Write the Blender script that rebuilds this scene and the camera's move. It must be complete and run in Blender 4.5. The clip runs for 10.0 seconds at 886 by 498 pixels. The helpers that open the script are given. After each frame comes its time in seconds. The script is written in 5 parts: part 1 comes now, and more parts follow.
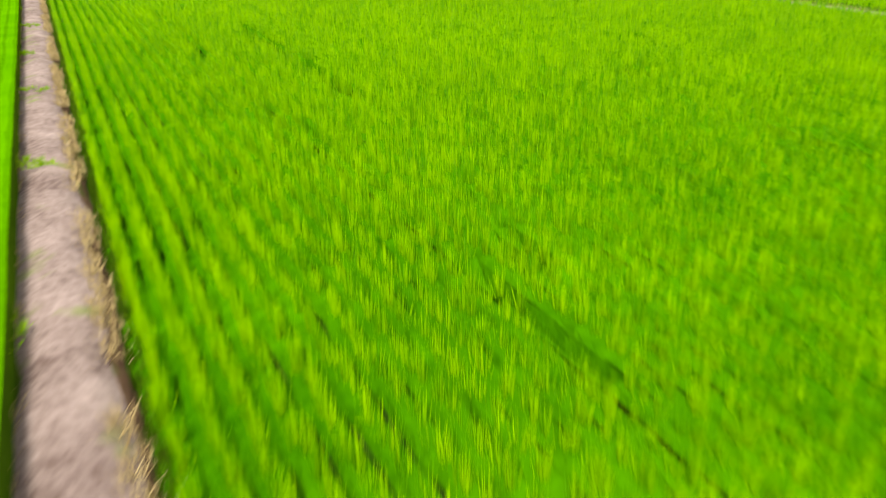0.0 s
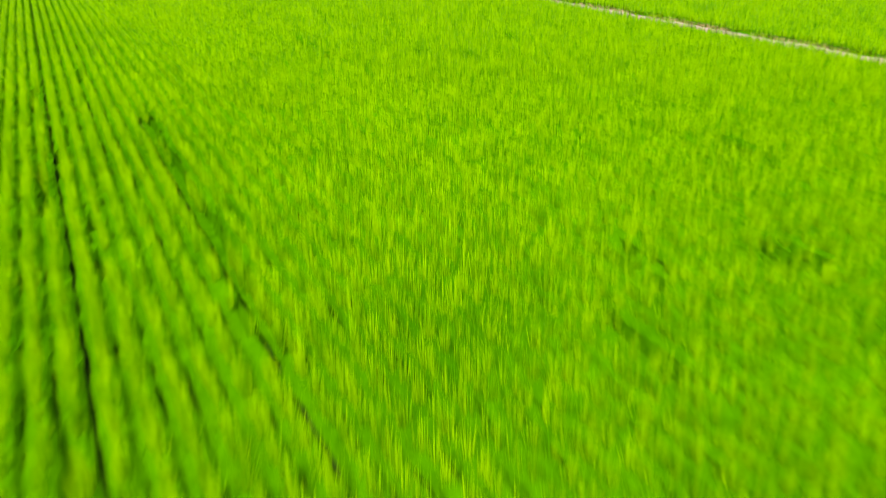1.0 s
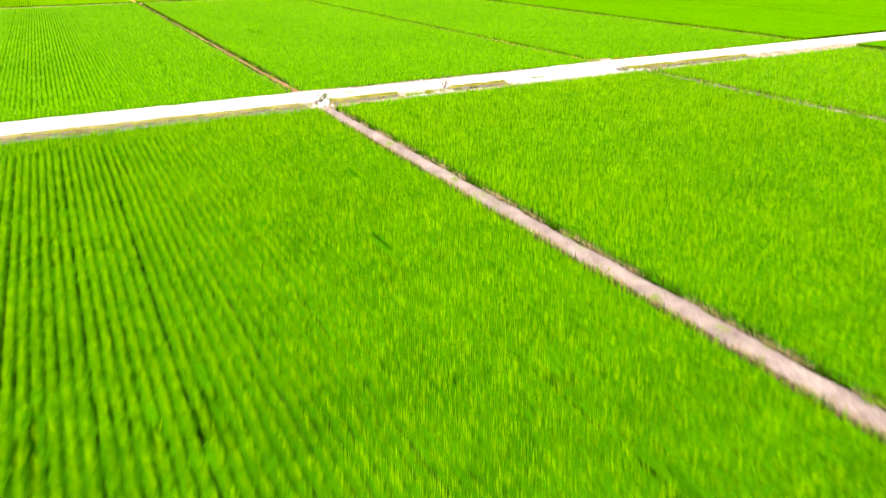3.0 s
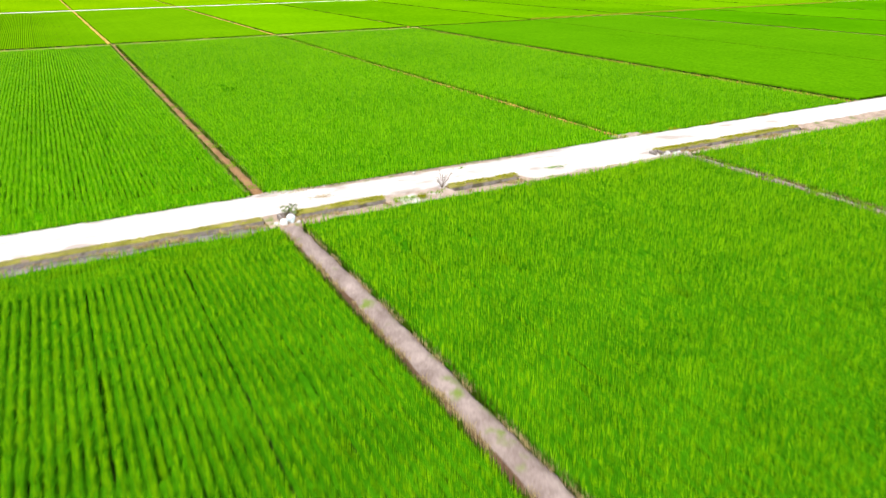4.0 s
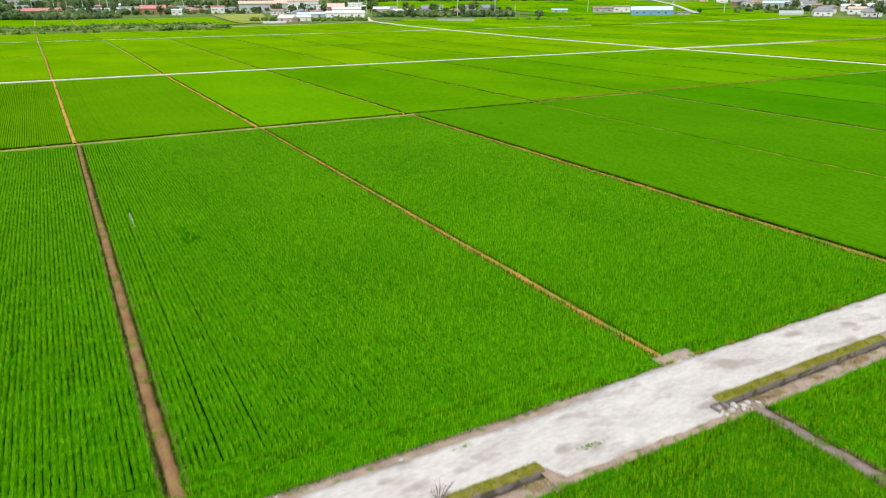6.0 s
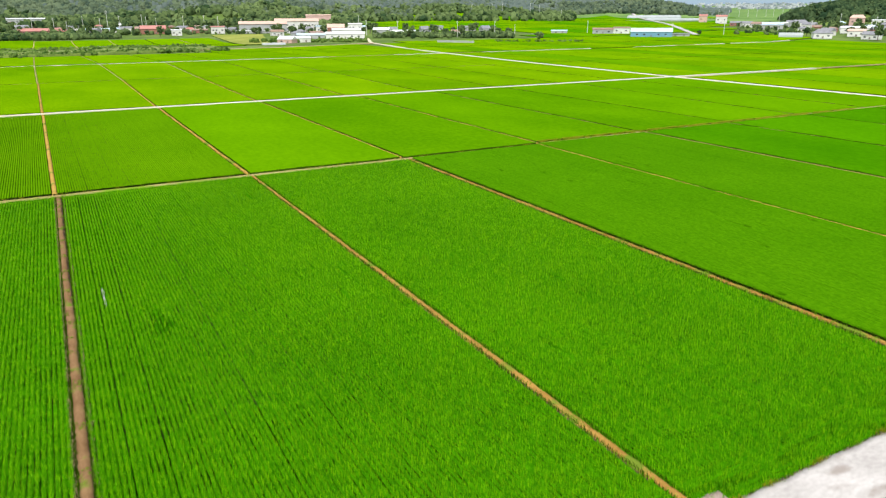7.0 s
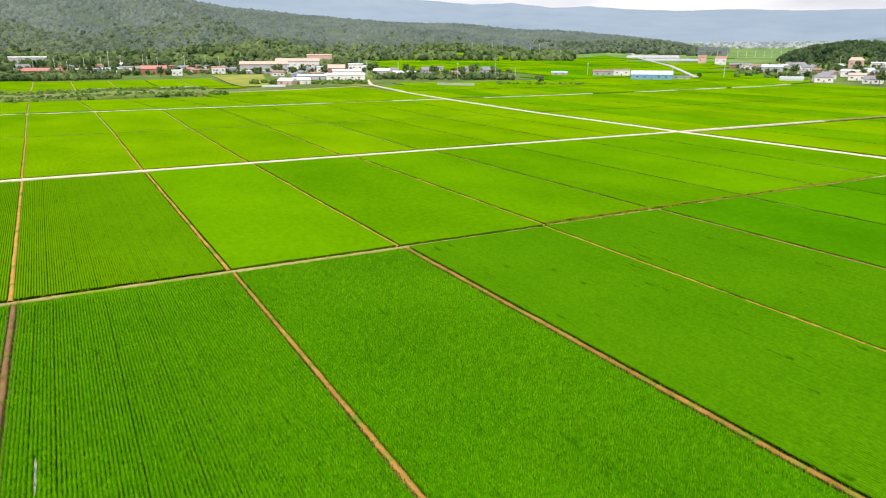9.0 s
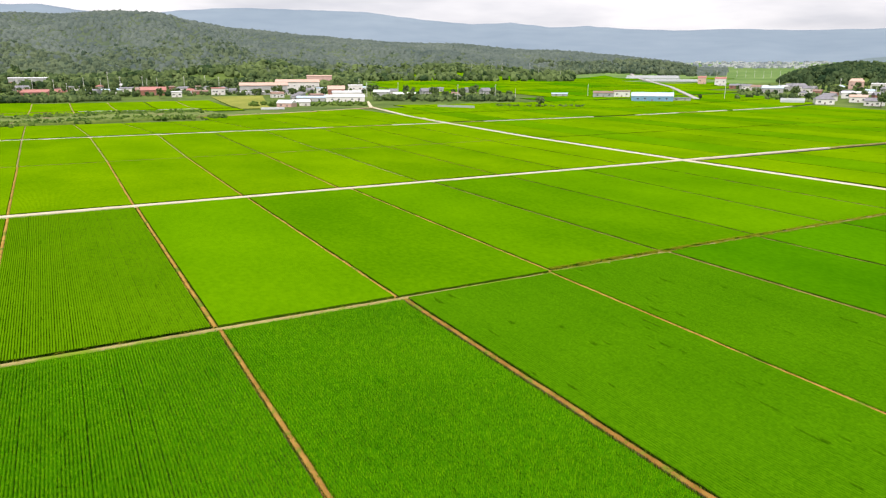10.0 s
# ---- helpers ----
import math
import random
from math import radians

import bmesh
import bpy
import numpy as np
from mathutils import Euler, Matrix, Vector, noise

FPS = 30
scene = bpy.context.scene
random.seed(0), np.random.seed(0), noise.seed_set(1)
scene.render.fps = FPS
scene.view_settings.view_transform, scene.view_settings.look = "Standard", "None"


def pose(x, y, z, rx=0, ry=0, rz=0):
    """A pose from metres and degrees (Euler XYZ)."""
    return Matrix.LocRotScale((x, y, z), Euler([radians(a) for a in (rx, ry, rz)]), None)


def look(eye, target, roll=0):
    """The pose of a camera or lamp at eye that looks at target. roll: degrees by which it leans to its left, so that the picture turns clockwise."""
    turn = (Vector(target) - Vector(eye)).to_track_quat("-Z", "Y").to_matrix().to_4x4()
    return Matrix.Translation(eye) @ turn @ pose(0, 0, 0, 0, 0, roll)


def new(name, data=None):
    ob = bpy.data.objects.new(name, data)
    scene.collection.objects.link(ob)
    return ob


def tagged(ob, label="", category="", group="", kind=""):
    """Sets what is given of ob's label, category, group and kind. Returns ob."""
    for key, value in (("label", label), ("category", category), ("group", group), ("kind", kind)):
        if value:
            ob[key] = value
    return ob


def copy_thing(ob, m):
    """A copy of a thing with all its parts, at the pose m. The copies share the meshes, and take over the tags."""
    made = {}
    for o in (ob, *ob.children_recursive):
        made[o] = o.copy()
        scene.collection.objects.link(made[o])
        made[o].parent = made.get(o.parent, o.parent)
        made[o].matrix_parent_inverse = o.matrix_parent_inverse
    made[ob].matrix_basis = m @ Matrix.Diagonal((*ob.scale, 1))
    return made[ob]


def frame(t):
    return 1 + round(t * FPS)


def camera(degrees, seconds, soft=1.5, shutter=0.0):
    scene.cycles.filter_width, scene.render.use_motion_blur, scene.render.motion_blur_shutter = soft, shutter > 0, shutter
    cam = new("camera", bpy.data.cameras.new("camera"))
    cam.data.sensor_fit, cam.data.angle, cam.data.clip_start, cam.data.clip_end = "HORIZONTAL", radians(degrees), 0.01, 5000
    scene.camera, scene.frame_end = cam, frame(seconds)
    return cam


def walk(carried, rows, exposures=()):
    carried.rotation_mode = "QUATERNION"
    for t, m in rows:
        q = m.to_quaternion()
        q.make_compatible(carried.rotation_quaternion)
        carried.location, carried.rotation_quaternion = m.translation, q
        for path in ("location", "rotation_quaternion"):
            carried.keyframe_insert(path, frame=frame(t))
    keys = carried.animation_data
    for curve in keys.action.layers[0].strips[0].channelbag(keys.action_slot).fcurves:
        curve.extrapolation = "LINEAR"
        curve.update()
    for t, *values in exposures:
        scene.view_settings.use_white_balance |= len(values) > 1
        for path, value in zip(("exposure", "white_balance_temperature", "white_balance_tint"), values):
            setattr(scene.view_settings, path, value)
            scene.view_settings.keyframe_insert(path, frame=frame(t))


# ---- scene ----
PATH = [
    (0, (-30.773, -80.423, 4.422), (-22.337, -64.671, -4.562), -0.39),
    (0.5, (-28.496, -76.199, 4.687), (-20.049, -60.477, -4.337), -0.00),
    (1, (-26.172, -71.586, 5.083), (-17.526, -55.895, -3.808), -0.01),
    (1.5, (-23.668, -67.161, 5.911), (-15.040, -51.360, -2.799), -0.19),
    (2, (-20.797, -62.293, 7.098), (-12.275, -46.330, -1.419), -0.33),
    (2.5, (-18.326, -57.648, 8.602), (-9.696, -41.654, 0.253), -0.25),
    (3, (-15.249, -52.135, 10.464), (-6.585, -36.035, 2.356), -0.33),
    (3.5, (-11.896, -46.169, 11.843), (-3.206, -29.973, 3.959), -0.51),
    (4, (-9.091, -41.066, 13.112), (-0.326, -24.807, 5.441), -0.58),
    (4.5, (-7.110, -37.427, 15.063), (1.726, -21.089, 7.647), -0.50),
    (5, (-5.190, -33.941, 17.146), (3.708, -17.542, 9.941), -0.45),
    (5.5, (-3.176, -30.323, 19.338), (5.777, -13.853, 12.367), -0.42),
    (6, (-1.440, -27.112, 21.413), (7.567, -10.589, 14.641), -0.34),
    (6.5, (0.335, -23.962, 23.448), (9.388, -7.383, 16.877), -0.26),
    (7, (2.236, -20.717, 25.473), (11.328, -4.071, 19.128), -0.22),
    (7.5, (4.012, -17.583, 27.396), (13.140, -0.873, 21.276), -0.18),
    (8, (5.551, -14.670, 29.183), (14.716, 2.096, 23.278), -0.11),
    (8.5, (7.069, -11.856, 30.949), (16.270, 4.966, 25.261), -0.03),
    (9, (8.709, -8.935, 32.754), (17.945, 7.945, 27.296), 0.03),
    (9.5, (10.460, -5.662, 34.568), (19.729, 11.275, 29.348), 0.05),
    (10, (12.275, -2.095, 36.378), (21.576, 14.897, 31.399), 0.03),
]
cam = camera(65.0, 10.0, soft=1.25, shutter=0.4)
walk(cam, [(t, look(eye, target, roll)) for t, eye, target, roll in PATH],
     exposures=[(0.0, 0.89, 7300, 11), (1.5, 1.14, 7650, 14), (2.5, 1.24, 7500, 14), (4.0, 0.69, 6600, 10), (5.0, 0.30, 6400, 8), (6.0, 0.02, 6400, 7), (7.5, 0.24, 6550, 10), (8.0, 0.24, 6650, 13), (8.7, 0.2, 6650, 14), (10.0, 0.05, 6750, 16)])

# ---- light: bright overcast sky, soft high sun ----
SUN_ELEVATION, SUN_TURN = 56.0, 215.0
world = bpy.data.worlds.new("overcast_sky")
scene.world = world
world.use_nodes = True
wn, wl = world.node_tree.nodes, world.node_tree.links
wn.clear()
sky = wn.new("ShaderNodeTexSky")
sky.sky_type, sky.sun_disc = "NISHITA", False
sky.sun_elevation, sky.sun_rotation = radians(SUN_ELEVATION), radians(SUN_TURN)
w_co = wn.new("ShaderNodeTexCoord")
w_map = wn.new("ShaderNodeMapping")
w_map.inputs["Scale"].default_value = (1.0, 1.0, 5.0)
w_noise = wn.new("ShaderNodeTexNoise")
w_noise.inputs["Scale"].default_value, w_noise.inputs["Detail"].default_value = 3.0, 6.0
w_ramp = wn.new("ShaderNodeValToRGB")
w_ramp.color_ramp.elements[0].position, w_ramp.color_ramp.elements[0].color = 0.36, (6.0, 6.3, 6.9, 1)
w_ramp.color_ramp.elements[1].position, w_ramp.color_ramp.elements[1].color = 0.60, (9.5, 9.6, 9.8, 1)
w_mix = wn.new("ShaderNodeMix")
w_mix.data_type = "RGBA"
w_mix.inputs[0].default_value = 0.88
w_bg = wn.new("ShaderNodeBackground")
w_bg.inputs["Strength"].default_value = 0.115
w_out = wn.new("ShaderNodeOutputWorld")
wl.new(w_co.outputs["Generated"], w_map.inputs["Vector"])
wl.new(w_map.outputs["Vector"], w_noise.inputs["Vector"])
wl.new(w_noise.outputs["Fac"], w_ramp.inputs["Fac"])
wl.new(sky.outputs["Color"], w_mix.inputs[6])
wl.new(w_ramp.outputs["Color"], w_mix.inputs[7])
wl.new(w_mix.outputs[2], w_bg.inputs["Color"])
wl.new(w_bg.outputs["Background"], w_out.inputs["Surface"])
sun_data = bpy.data.lights.new("sun", "SUN")
sun_data.energy, sun_data.angle, sun_data.color = 3.6, radians(16), (1.0, 0.97, 0.92)
sun = new("sun", sun_data)
_a, _e = radians(SUN_TURN), radians(SUN_ELEVATION)
sun.matrix_world = look((200 * math.sin(_a) * math.cos(_e), 200 * math.cos(_a) * math.cos(_e), 200 * math.sin(_e)), (0, 0, 0))


# ---- materials ----
def surface(name, low, high, big=0.1, fine=3.0, other=None, other_scale=0.5, cover=0.35, rough=0.85,
            bump=0.0, bump_scale=8.0, metal=0.0, through_light=0.0, island=0.0, each=0.0, spec=0.3, stretch=(1, 1, 1), broad=0.55):
    """A mottled surface: two tones at two scales, an optional third tone in patches, bump, and variation by island or object."""
    m = bpy.data.materials.new(name)
    m.use_nodes = True
    n, l = m.node_tree.nodes, m.node_tree.links
    b = n["Principled BSDF"]
    b.inputs["Roughness"].default_value, b.inputs["Metallic"].default_value = rough, metal
    b.inputs["Specular IOR Level"].default_value = spec
    geo = n.new("ShaderNodeNewGeometry")
    mp = n.new("ShaderNodeMapping")
    mp.inputs["Scale"].default_value = stretch
    l.new(geo.outputs["Position"], mp.inputs["Vector"])

    def noise_of(scale, detail=4.0):
        q = n.new("ShaderNodeTexNoise")
        q.inputs["Scale"].default_value, q.inputs["Detail"].default_value = scale, detail
        l.new(mp.outputs["Vector"], q.inputs["Vector"])
        return q.outputs["Fac"]

    def mixed(fac, a, c, mode="MIX"):
        q = n.new("ShaderNodeMix")
        q.data_type, q.blend_type = "RGBA", mode
        for sock, v in ((q.inputs[0], fac), (q.inputs[6], a), (q.inputs[7], c)):
            if isinstance(v, (int, float)):
                sock.default_value = v
            elif isinstance(v, tuple):
                sock.default_value = (*v, 1)
            else:
                l.new(v, sock)
        return q.outputs[2]

    def contrast(v, lo, hi):
        q = n.new("ShaderNodeMapRange")
        q.inputs["From Min"].default_value, q.inputs["From Max"].default_value = lo, hi
        l.new(v, q.inputs["Value"])
        return q.outputs["Result"]

    def math_of(op, a, c):
        q = n.new("ShaderNodeMath")
        q.operation = op
        for sock, v in zip(q.inputs, (a, c)):
            if isinstance(v, (int, float)):
                sock.default_value = v
            else:
                l.new(v, sock)
        return q.outputs[0]

    fac = math_of("ADD", math_of("MULTIPLY", contrast(noise_of(big), 0.3, 0.7), broad), math_of("MULTIPLY", contrast(noise_of(fine), 0.3, 0.7), 1 - broad))
    if island:
        fac = math_of("ADD", fac, math_of("MULTIPLY", math_of("SUBTRACT", geo.outputs["Random Per Island"], 0.5), island))
    if each:
        info = n.new("ShaderNodeObjectInfo")
        fac = math_of("ADD", fac, math_of("MULTIPLY", math_of("SUBTRACT", info.outputs["Random"], 0.5), each))
    colour = mixed(fac, low, high)
    if other:
        colour = mixed(contrast(noise_of(other_scale, 6.0), 0.62 - cover * 0.3, 0.72 - cover * 0.3), colour, other)
    l.new(colour, b.inputs["Base Color"])
    if bump:
        bp = n.new("ShaderNodeBump")
        bp.inputs["Strength"].default_value, bp.inputs["Distance"].default_value = bump, 0.05
        l.new(noise_of(bump_scale, 6.0), bp.inputs["Height"])
        l.new(bp.outputs["Normal"], b.inputs["Normal"])
    if through_light:
        tr = n.new("ShaderNodeBsdfTranslucent")
        l.new(colour, tr.inputs["Color"])
        mx = n.new("ShaderNodeMixShader")
        mx.inputs[0].default_value = through_light
        l.new(b.outputs[0], mx.inputs[1])
        l.new(tr.outputs[0], mx.inputs[2])
        l.new(mx.outputs[0], n["Material Output"].inputs["Surface"])
    return m


def canopy_surface(name, low, high):
    """Rice seen from above at a distance: rows with dark gaps between them, and patches of stronger growth."""
    m = surface(name, low, high, big=0.035, fine=1.3, rough=0.9, spec=0.0, each=0.35, stretch=(1, 0.6, 1))
    n, l = m.node_tree.nodes, m.node_tree.links
    b = n["Principled BSDF"]
    geo = n.new("ShaderNodeNewGeometry")
    wave = n.new("ShaderNodeTexWave")
    wave.wave_type, wave.bands_direction = "BANDS", "X"
    wave.inputs["Scale"].default_value, wave.inputs["Distortion"].default_value = 1.013, 1.4
    wave.inputs["Detail"].default_value, wave.inputs["Detail Scale"].default_value = 2.0, 0.6
    l.new(geo.outputs["Position"], wave.inputs["Vector"])
    grain = n.new("ShaderNodeTexNoise")
    grain.inputs["Scale"].default_value, grain.inputs["Detail"].default_value = 5.0, 3.0
    l.new(geo.outputs["Position"], grain.inputs["Vector"])
    both = n.new("ShaderNodeMath")
    both.operation = "ADD"
    l.new(wave.outputs["Fac"], both.inputs[0])
    l.new(grain.outputs["Fac"], both.inputs[1])
    bp = n.new("ShaderNodeBump")
    bp.inputs["Strength"].default_value, bp.inputs["Distance"].default_value = 0.7, 0.12
    l.new(both.outputs[0], bp.inputs["Height"])
    l.new(bp.outputs["Normal"], b.inputs["Normal"])
    return m


RICE = surface("rice_leaf", (0.072, 0.285, 0.001), (0.262, 0.55, 0.002), big=0.06, fine=1.6, rough=0.5, spec=0.2,
               island=0.9, through_light=0.38, broad=0.22)
RICE_SOUTH = surface("rice_leaf_south", (0.064, 0.260, 0.001), (0.305, 0.56, 0.002), big=0.06, fine=1.6, rough=0.45, spec=0.25,
                     island=0.9, through_light=0.38, broad=0.22)
# Row bodies: the shade deep between leaves is put into these dark greens.
RICE_DEEP = surface("shaded_rice_row", (0.016, 0.105, 0.0006), (0.062, 0.235, 0.001), big=0.06, fine=2.0, rough=0.9, spec=0.0, bump=0.8, bump_scale=14, broad=0.25)
RICE_BASE = surface("shaded_stem_mass", (0.013, 0.085, 0.001), (0.048, 0.185, 0.002), big=0.3, fine=5.0, rough=0.9, spec=0.0, bump=0.8, bump_scale=14)
# Edge stems and canopy sides: their shade is part of this dark colour.
RICE_STEM = surface("shaded_rice_stems", (0.016, 0.042, 0.002), (0.06, 0.12, 0.006), big=0.4, fine=6.0, rough=0.9, spec=0.0)
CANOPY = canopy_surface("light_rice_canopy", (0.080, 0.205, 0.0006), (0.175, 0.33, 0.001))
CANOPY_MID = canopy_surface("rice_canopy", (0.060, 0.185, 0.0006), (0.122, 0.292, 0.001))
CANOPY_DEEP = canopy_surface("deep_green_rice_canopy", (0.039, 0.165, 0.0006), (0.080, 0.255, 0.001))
SOIL = surface("bund_soil", (0.072, 0.045, 0.037), (0.30, 0.240, 0.220), big=0.9, fine=9, other=(0.12, 0.16, 0.03), other_scale=0.8, cover=0.14,
               rough=0.95, bump=0.9, bump_scale=7, each=0.3)
SOIL_RED = surface("red_soil", (0.30, 0.165, 0.028), (0.50, 0.315, 0.080), big=0.4, fine=5, other=(0.14, 0.2, 0.02), other_scale=0.3, cover=0.25,
                   spec=0.04, rough=0.95, bump=0.8, bump_scale=7, each=0.3)
SOIL_MIX = surface("reddish_brown_soil", (0.21, 0.105, 0.020), (0.42, 0.245, 0.062), big=0.4, fine=5, other=(0.14, 0.2, 0.02), other_scale=0.3, cover=0.25,
                   spec=0.04, rough=0.95, bump=0.8, bump_scale=7, each=0.3)
SOIL_BROWN = surface("brown_soil", (0.130, 0.070, 0.030), (0.30, 0.18, 0.090), big=0.5, fine=7, other=(0.13, 0.19, 0.02), other_scale=0.5, cover=0.15,
                     spec=0.04, rough=0.95, bump=0.9, bump_scale=7)
BUND_GREEN = surface("grassy_bund", (0.09, 0.10, 0.015), (0.27, 0.22, 0.06), big=0.1, fine=2, spec=0.04, rough=0.95, bump=0.6, each=0.5)
MUD = surface("paddy_mud", (0.018, 0.022, 0.010), (0.040, 0.050, 0.018), big=0.01, fine=0.4, other=(0.03, 0.06, 0.01), other_scale=0.006,
              cover=0.5, rough=0.9, bump=0.3, bump_scale=3, spec=0.02)
CONCRETE = surface("road_concrete", (0.33, 0.303, 0.288), (0.565, 0.53, 0.51), big=0.5, fine=5, other=(0.30, 0.26, 0.235), other_scale=0.6,
                   cover=0.22, rough=0.9, bump=0.35, bump_scale=10, stretch=(0.45, 1, 1))
NEW_CONCRETE = surface("far_lane_concrete", (0.50, 0.445, 0.305), (0.68, 0.615, 0.455), big=0.2, fine=3, spec=0.04, rough=0.9, bump=0.2, bump_scale=8)
WET_SOIL = surface("wet_bund_side", (0.055, 0.034, 0.02), (0.17, 0.10, 0.06), big=1.2, fine=9, other=(0.06, 0.10, 0.01), other_scale=1.2, cover=0.25, rough=0.9, bump=0.9, bump_scale=9, spec=0.1)
OLD_CONCRETE = surface("old_concrete", (0.12, 0.10, 0.09), (0.32, 0.28, 0.26), big=1.5, fine=9, other=(0.10, 0.085, 0.06), other_scale=1.5,
                       cover=0.3, rough=0.95, bump=0.7, bump_scale=9)
MOSS = surface("kerb_moss", (0.09, 0.085, 0.02), (0.27, 0.25, 0.04), big=1.2, fine=12, other=(0.20, 0.15, 0.10), other_scale=1.6, cover=0.25,
               rough=1.0, bump=1.0, bump_scale=18)
GRAVEL = surface("verge_gravel", (0.15, 0.10, 0.07), (0.43, 0.335, 0.27), big=1.0, fine=14, other=(0.13, 0.16, 0.04), other_scale=1.2, cover=0.22,
                 rough=0.95, bump=0.9, bump_scale=16)
DITCH_STONE = surface("ditch_stone", (0.045, 0.038, 0.034), (0.22, 0.20, 0.19), big=1.6, fine=5, other=(0.09, 0.10, 0.03), other_scale=1.0, cover=0.25,
                      rough=0.95, bump=1.0, bump_scale=6)
APRON = surface("apron_earth", (0.19, 0.135, 0.10), (0.42, 0.34, 0.29), big=0.9, fine=9, other=(0.50, 0.47, 0.45), other_scale=0.7, cover=0.3, rough=0.95, bump=0.9, bump_scale=9)
DITCH = surface("ditch_mud", (0.02, 0.015, 0.012), (0.07, 0.055, 0.04), rough=0.6)


def grass_beyond(m, near, soft, colour):
    """Turns the ground from mud into rough grass beyond the paddies."""
    n, l = m.node_tree.nodes, m.node_tree.links
    b = n["Principled BSDF"]
    old = b.inputs["Base Color"].links[0].from_socket
    geo = n.new("ShaderNodeNewGeometry")
    far_ = n.new("ShaderNodeVectorMath")
    far_.operation = "LENGTH"
    l.new(geo.outputs["Position"], far_.inputs[0])
    r = n.new("ShaderNodeMapRange")
    r.inputs["From Min"].default_value, r.inputs["From Max"].default_value = near, near + soft
    l.new(far_.outputs["Value"], r.inputs["Value"])
    g = n.new("ShaderNodeTexNoise")
    g.inputs["Scale"].default_value, g.inputs["Detail"].default_value = 0.02, 8.0
    l.new(geo.outputs["Position"], g.inputs["Vector"])
    ramp = n.new("ShaderNodeValToRGB")
    ramp.color_ramp.elements[0].position, ramp.color_ramp.elements[0].color = 0.35, (*colour[0], 1)
    ramp.color_ramp.elements[1].position, ramp.color_ramp.elements[1].color = 0.65, (*colour[1], 1)
    l.new(g.outputs["Fac"], ramp.inputs["Fac"])
    mx = n.new("ShaderNodeMix")
    mx.data_type = "RGBA"
    l.new(r.outputs["Result"], mx.inputs[0])
    l.new(old, mx.inputs[6])
    l.new(ramp.outputs["Color"], mx.inputs[7])
    l.new(mx.outputs[2], b.inputs["Base Color"])


grass_beyond(MUD, 520.0, 60.0, ((0.07, 0.12, 0.03), (0.14, 0.20, 0.05)))


# ---- building helpers ----
def arrays_mesh(name, verts, tris, smooth=False):
    """A mesh from vertex and triangle arrays."""
    verts, tris = np.asarray(verts, np.float32), np.asarray(tris, np.int32)
    me = bpy.data.meshes.new(name)
    me.vertices.add(len(verts))
    me.vertices.foreach_set("co", verts.ravel())
    me.loops.add(tris.size)
    me.loops.foreach_set("vertex_index", tris.ravel())
    me.polygons.add(len(tris))
    me.polygons.foreach_set("loop_start", np.arange(0, tris.size, 3, dtype=np.int32))
    me.polygons.foreach_set("use_smooth", np.full(len(tris), smooth))
    me.update(calc_edges=True)
    return me


def placed(name, me, material, parent=None, label=""):
    me.materials.append(material)
    ob = new(name, me)
    if parent is not None:
        ob.parent = parent
    return tagged(ob, label)


def part(name, bm, material, parent=None, label=""):
    me = bpy.data.meshes.new(name)
    bm.to_mesh(me)
    bm.free()
    return placed(name, me, material, parent, label)


def merge(chunks):
    """Joins (verts, tris) pairs into one pair."""
    vs, fs, k = [], [], 0
    for v, f in chunks:
        vs.append(v)
        fs.append(f + k)
        k += len(v)
    return np.concatenate(vs), np.concatenate(fs)


def sheet(nu, nv):
    """Triangles of a grid of nu by nv vertices, v running fastest."""
    a = (np.arange(nu - 1)[:, None] * nv + np.arange(nv - 1)[None]).ravel()
    return np.concatenate([np.stack([a, a + nv, a + nv + 1], 1), np.stack([a, a + nv + 1, a + 1], 1)])


def wobble(x, y, s, seed=0.0):
    """Smooth pseudo-random field in -1..1, by sums of sines."""
    return (np.sin(x * s * 1.7 + 1.3 * np.sin(y * s * 1.1 + seed) + seed * 2.1) + np.sin(y * s * 2.3 + 1.7 * np.sin(x * s * 0.9 - seed) + seed)
            + 0.6 * np.sin((x + y) * s * 4.1 + seed * 3.3)) / 2.6


def box_bm(bm, cx, cy, cz, sx, sy, sz, bevel=0.0):
    made = bmesh.ops.create_cube(bm, size=1.0, matrix=Matrix.Translation((cx, cy, cz)) @ Matrix.Diagonal((sx, sy, sz, 1)))
    if bevel:
        edges = list({e for v in made["verts"] for e in v.link_edges})
        bmesh.ops.bevel(bm, geom=edges, offset=bevel, segments=2, affect="EDGES")


# ---- the land ----
CENTRE = (12.0, -2.0)
RIDGE = ((-30, 3.6), (-10, 3.7), (-2.5, 3.85), (0.9, 3.9), (4.5, 4.25), (7.4, 4.2), (9.3, 3.7), (12.1, 3.25), (15.4, 3.0), (18, 2.7), (20.5, 2.52), (25, 2.25),
         (29.4, 2.12), (31.6, 2.0), (34, 1.72), (38.3, 1.55), (42.6, 1.2), (46.8, 0.68), (48.5, 0.25), (50, -0.4))


def polar(az, far):
    a = radians(az)
    return CENTRE[0] + far * math.sin(a), CENTRE[1] + far * math.cos(a)


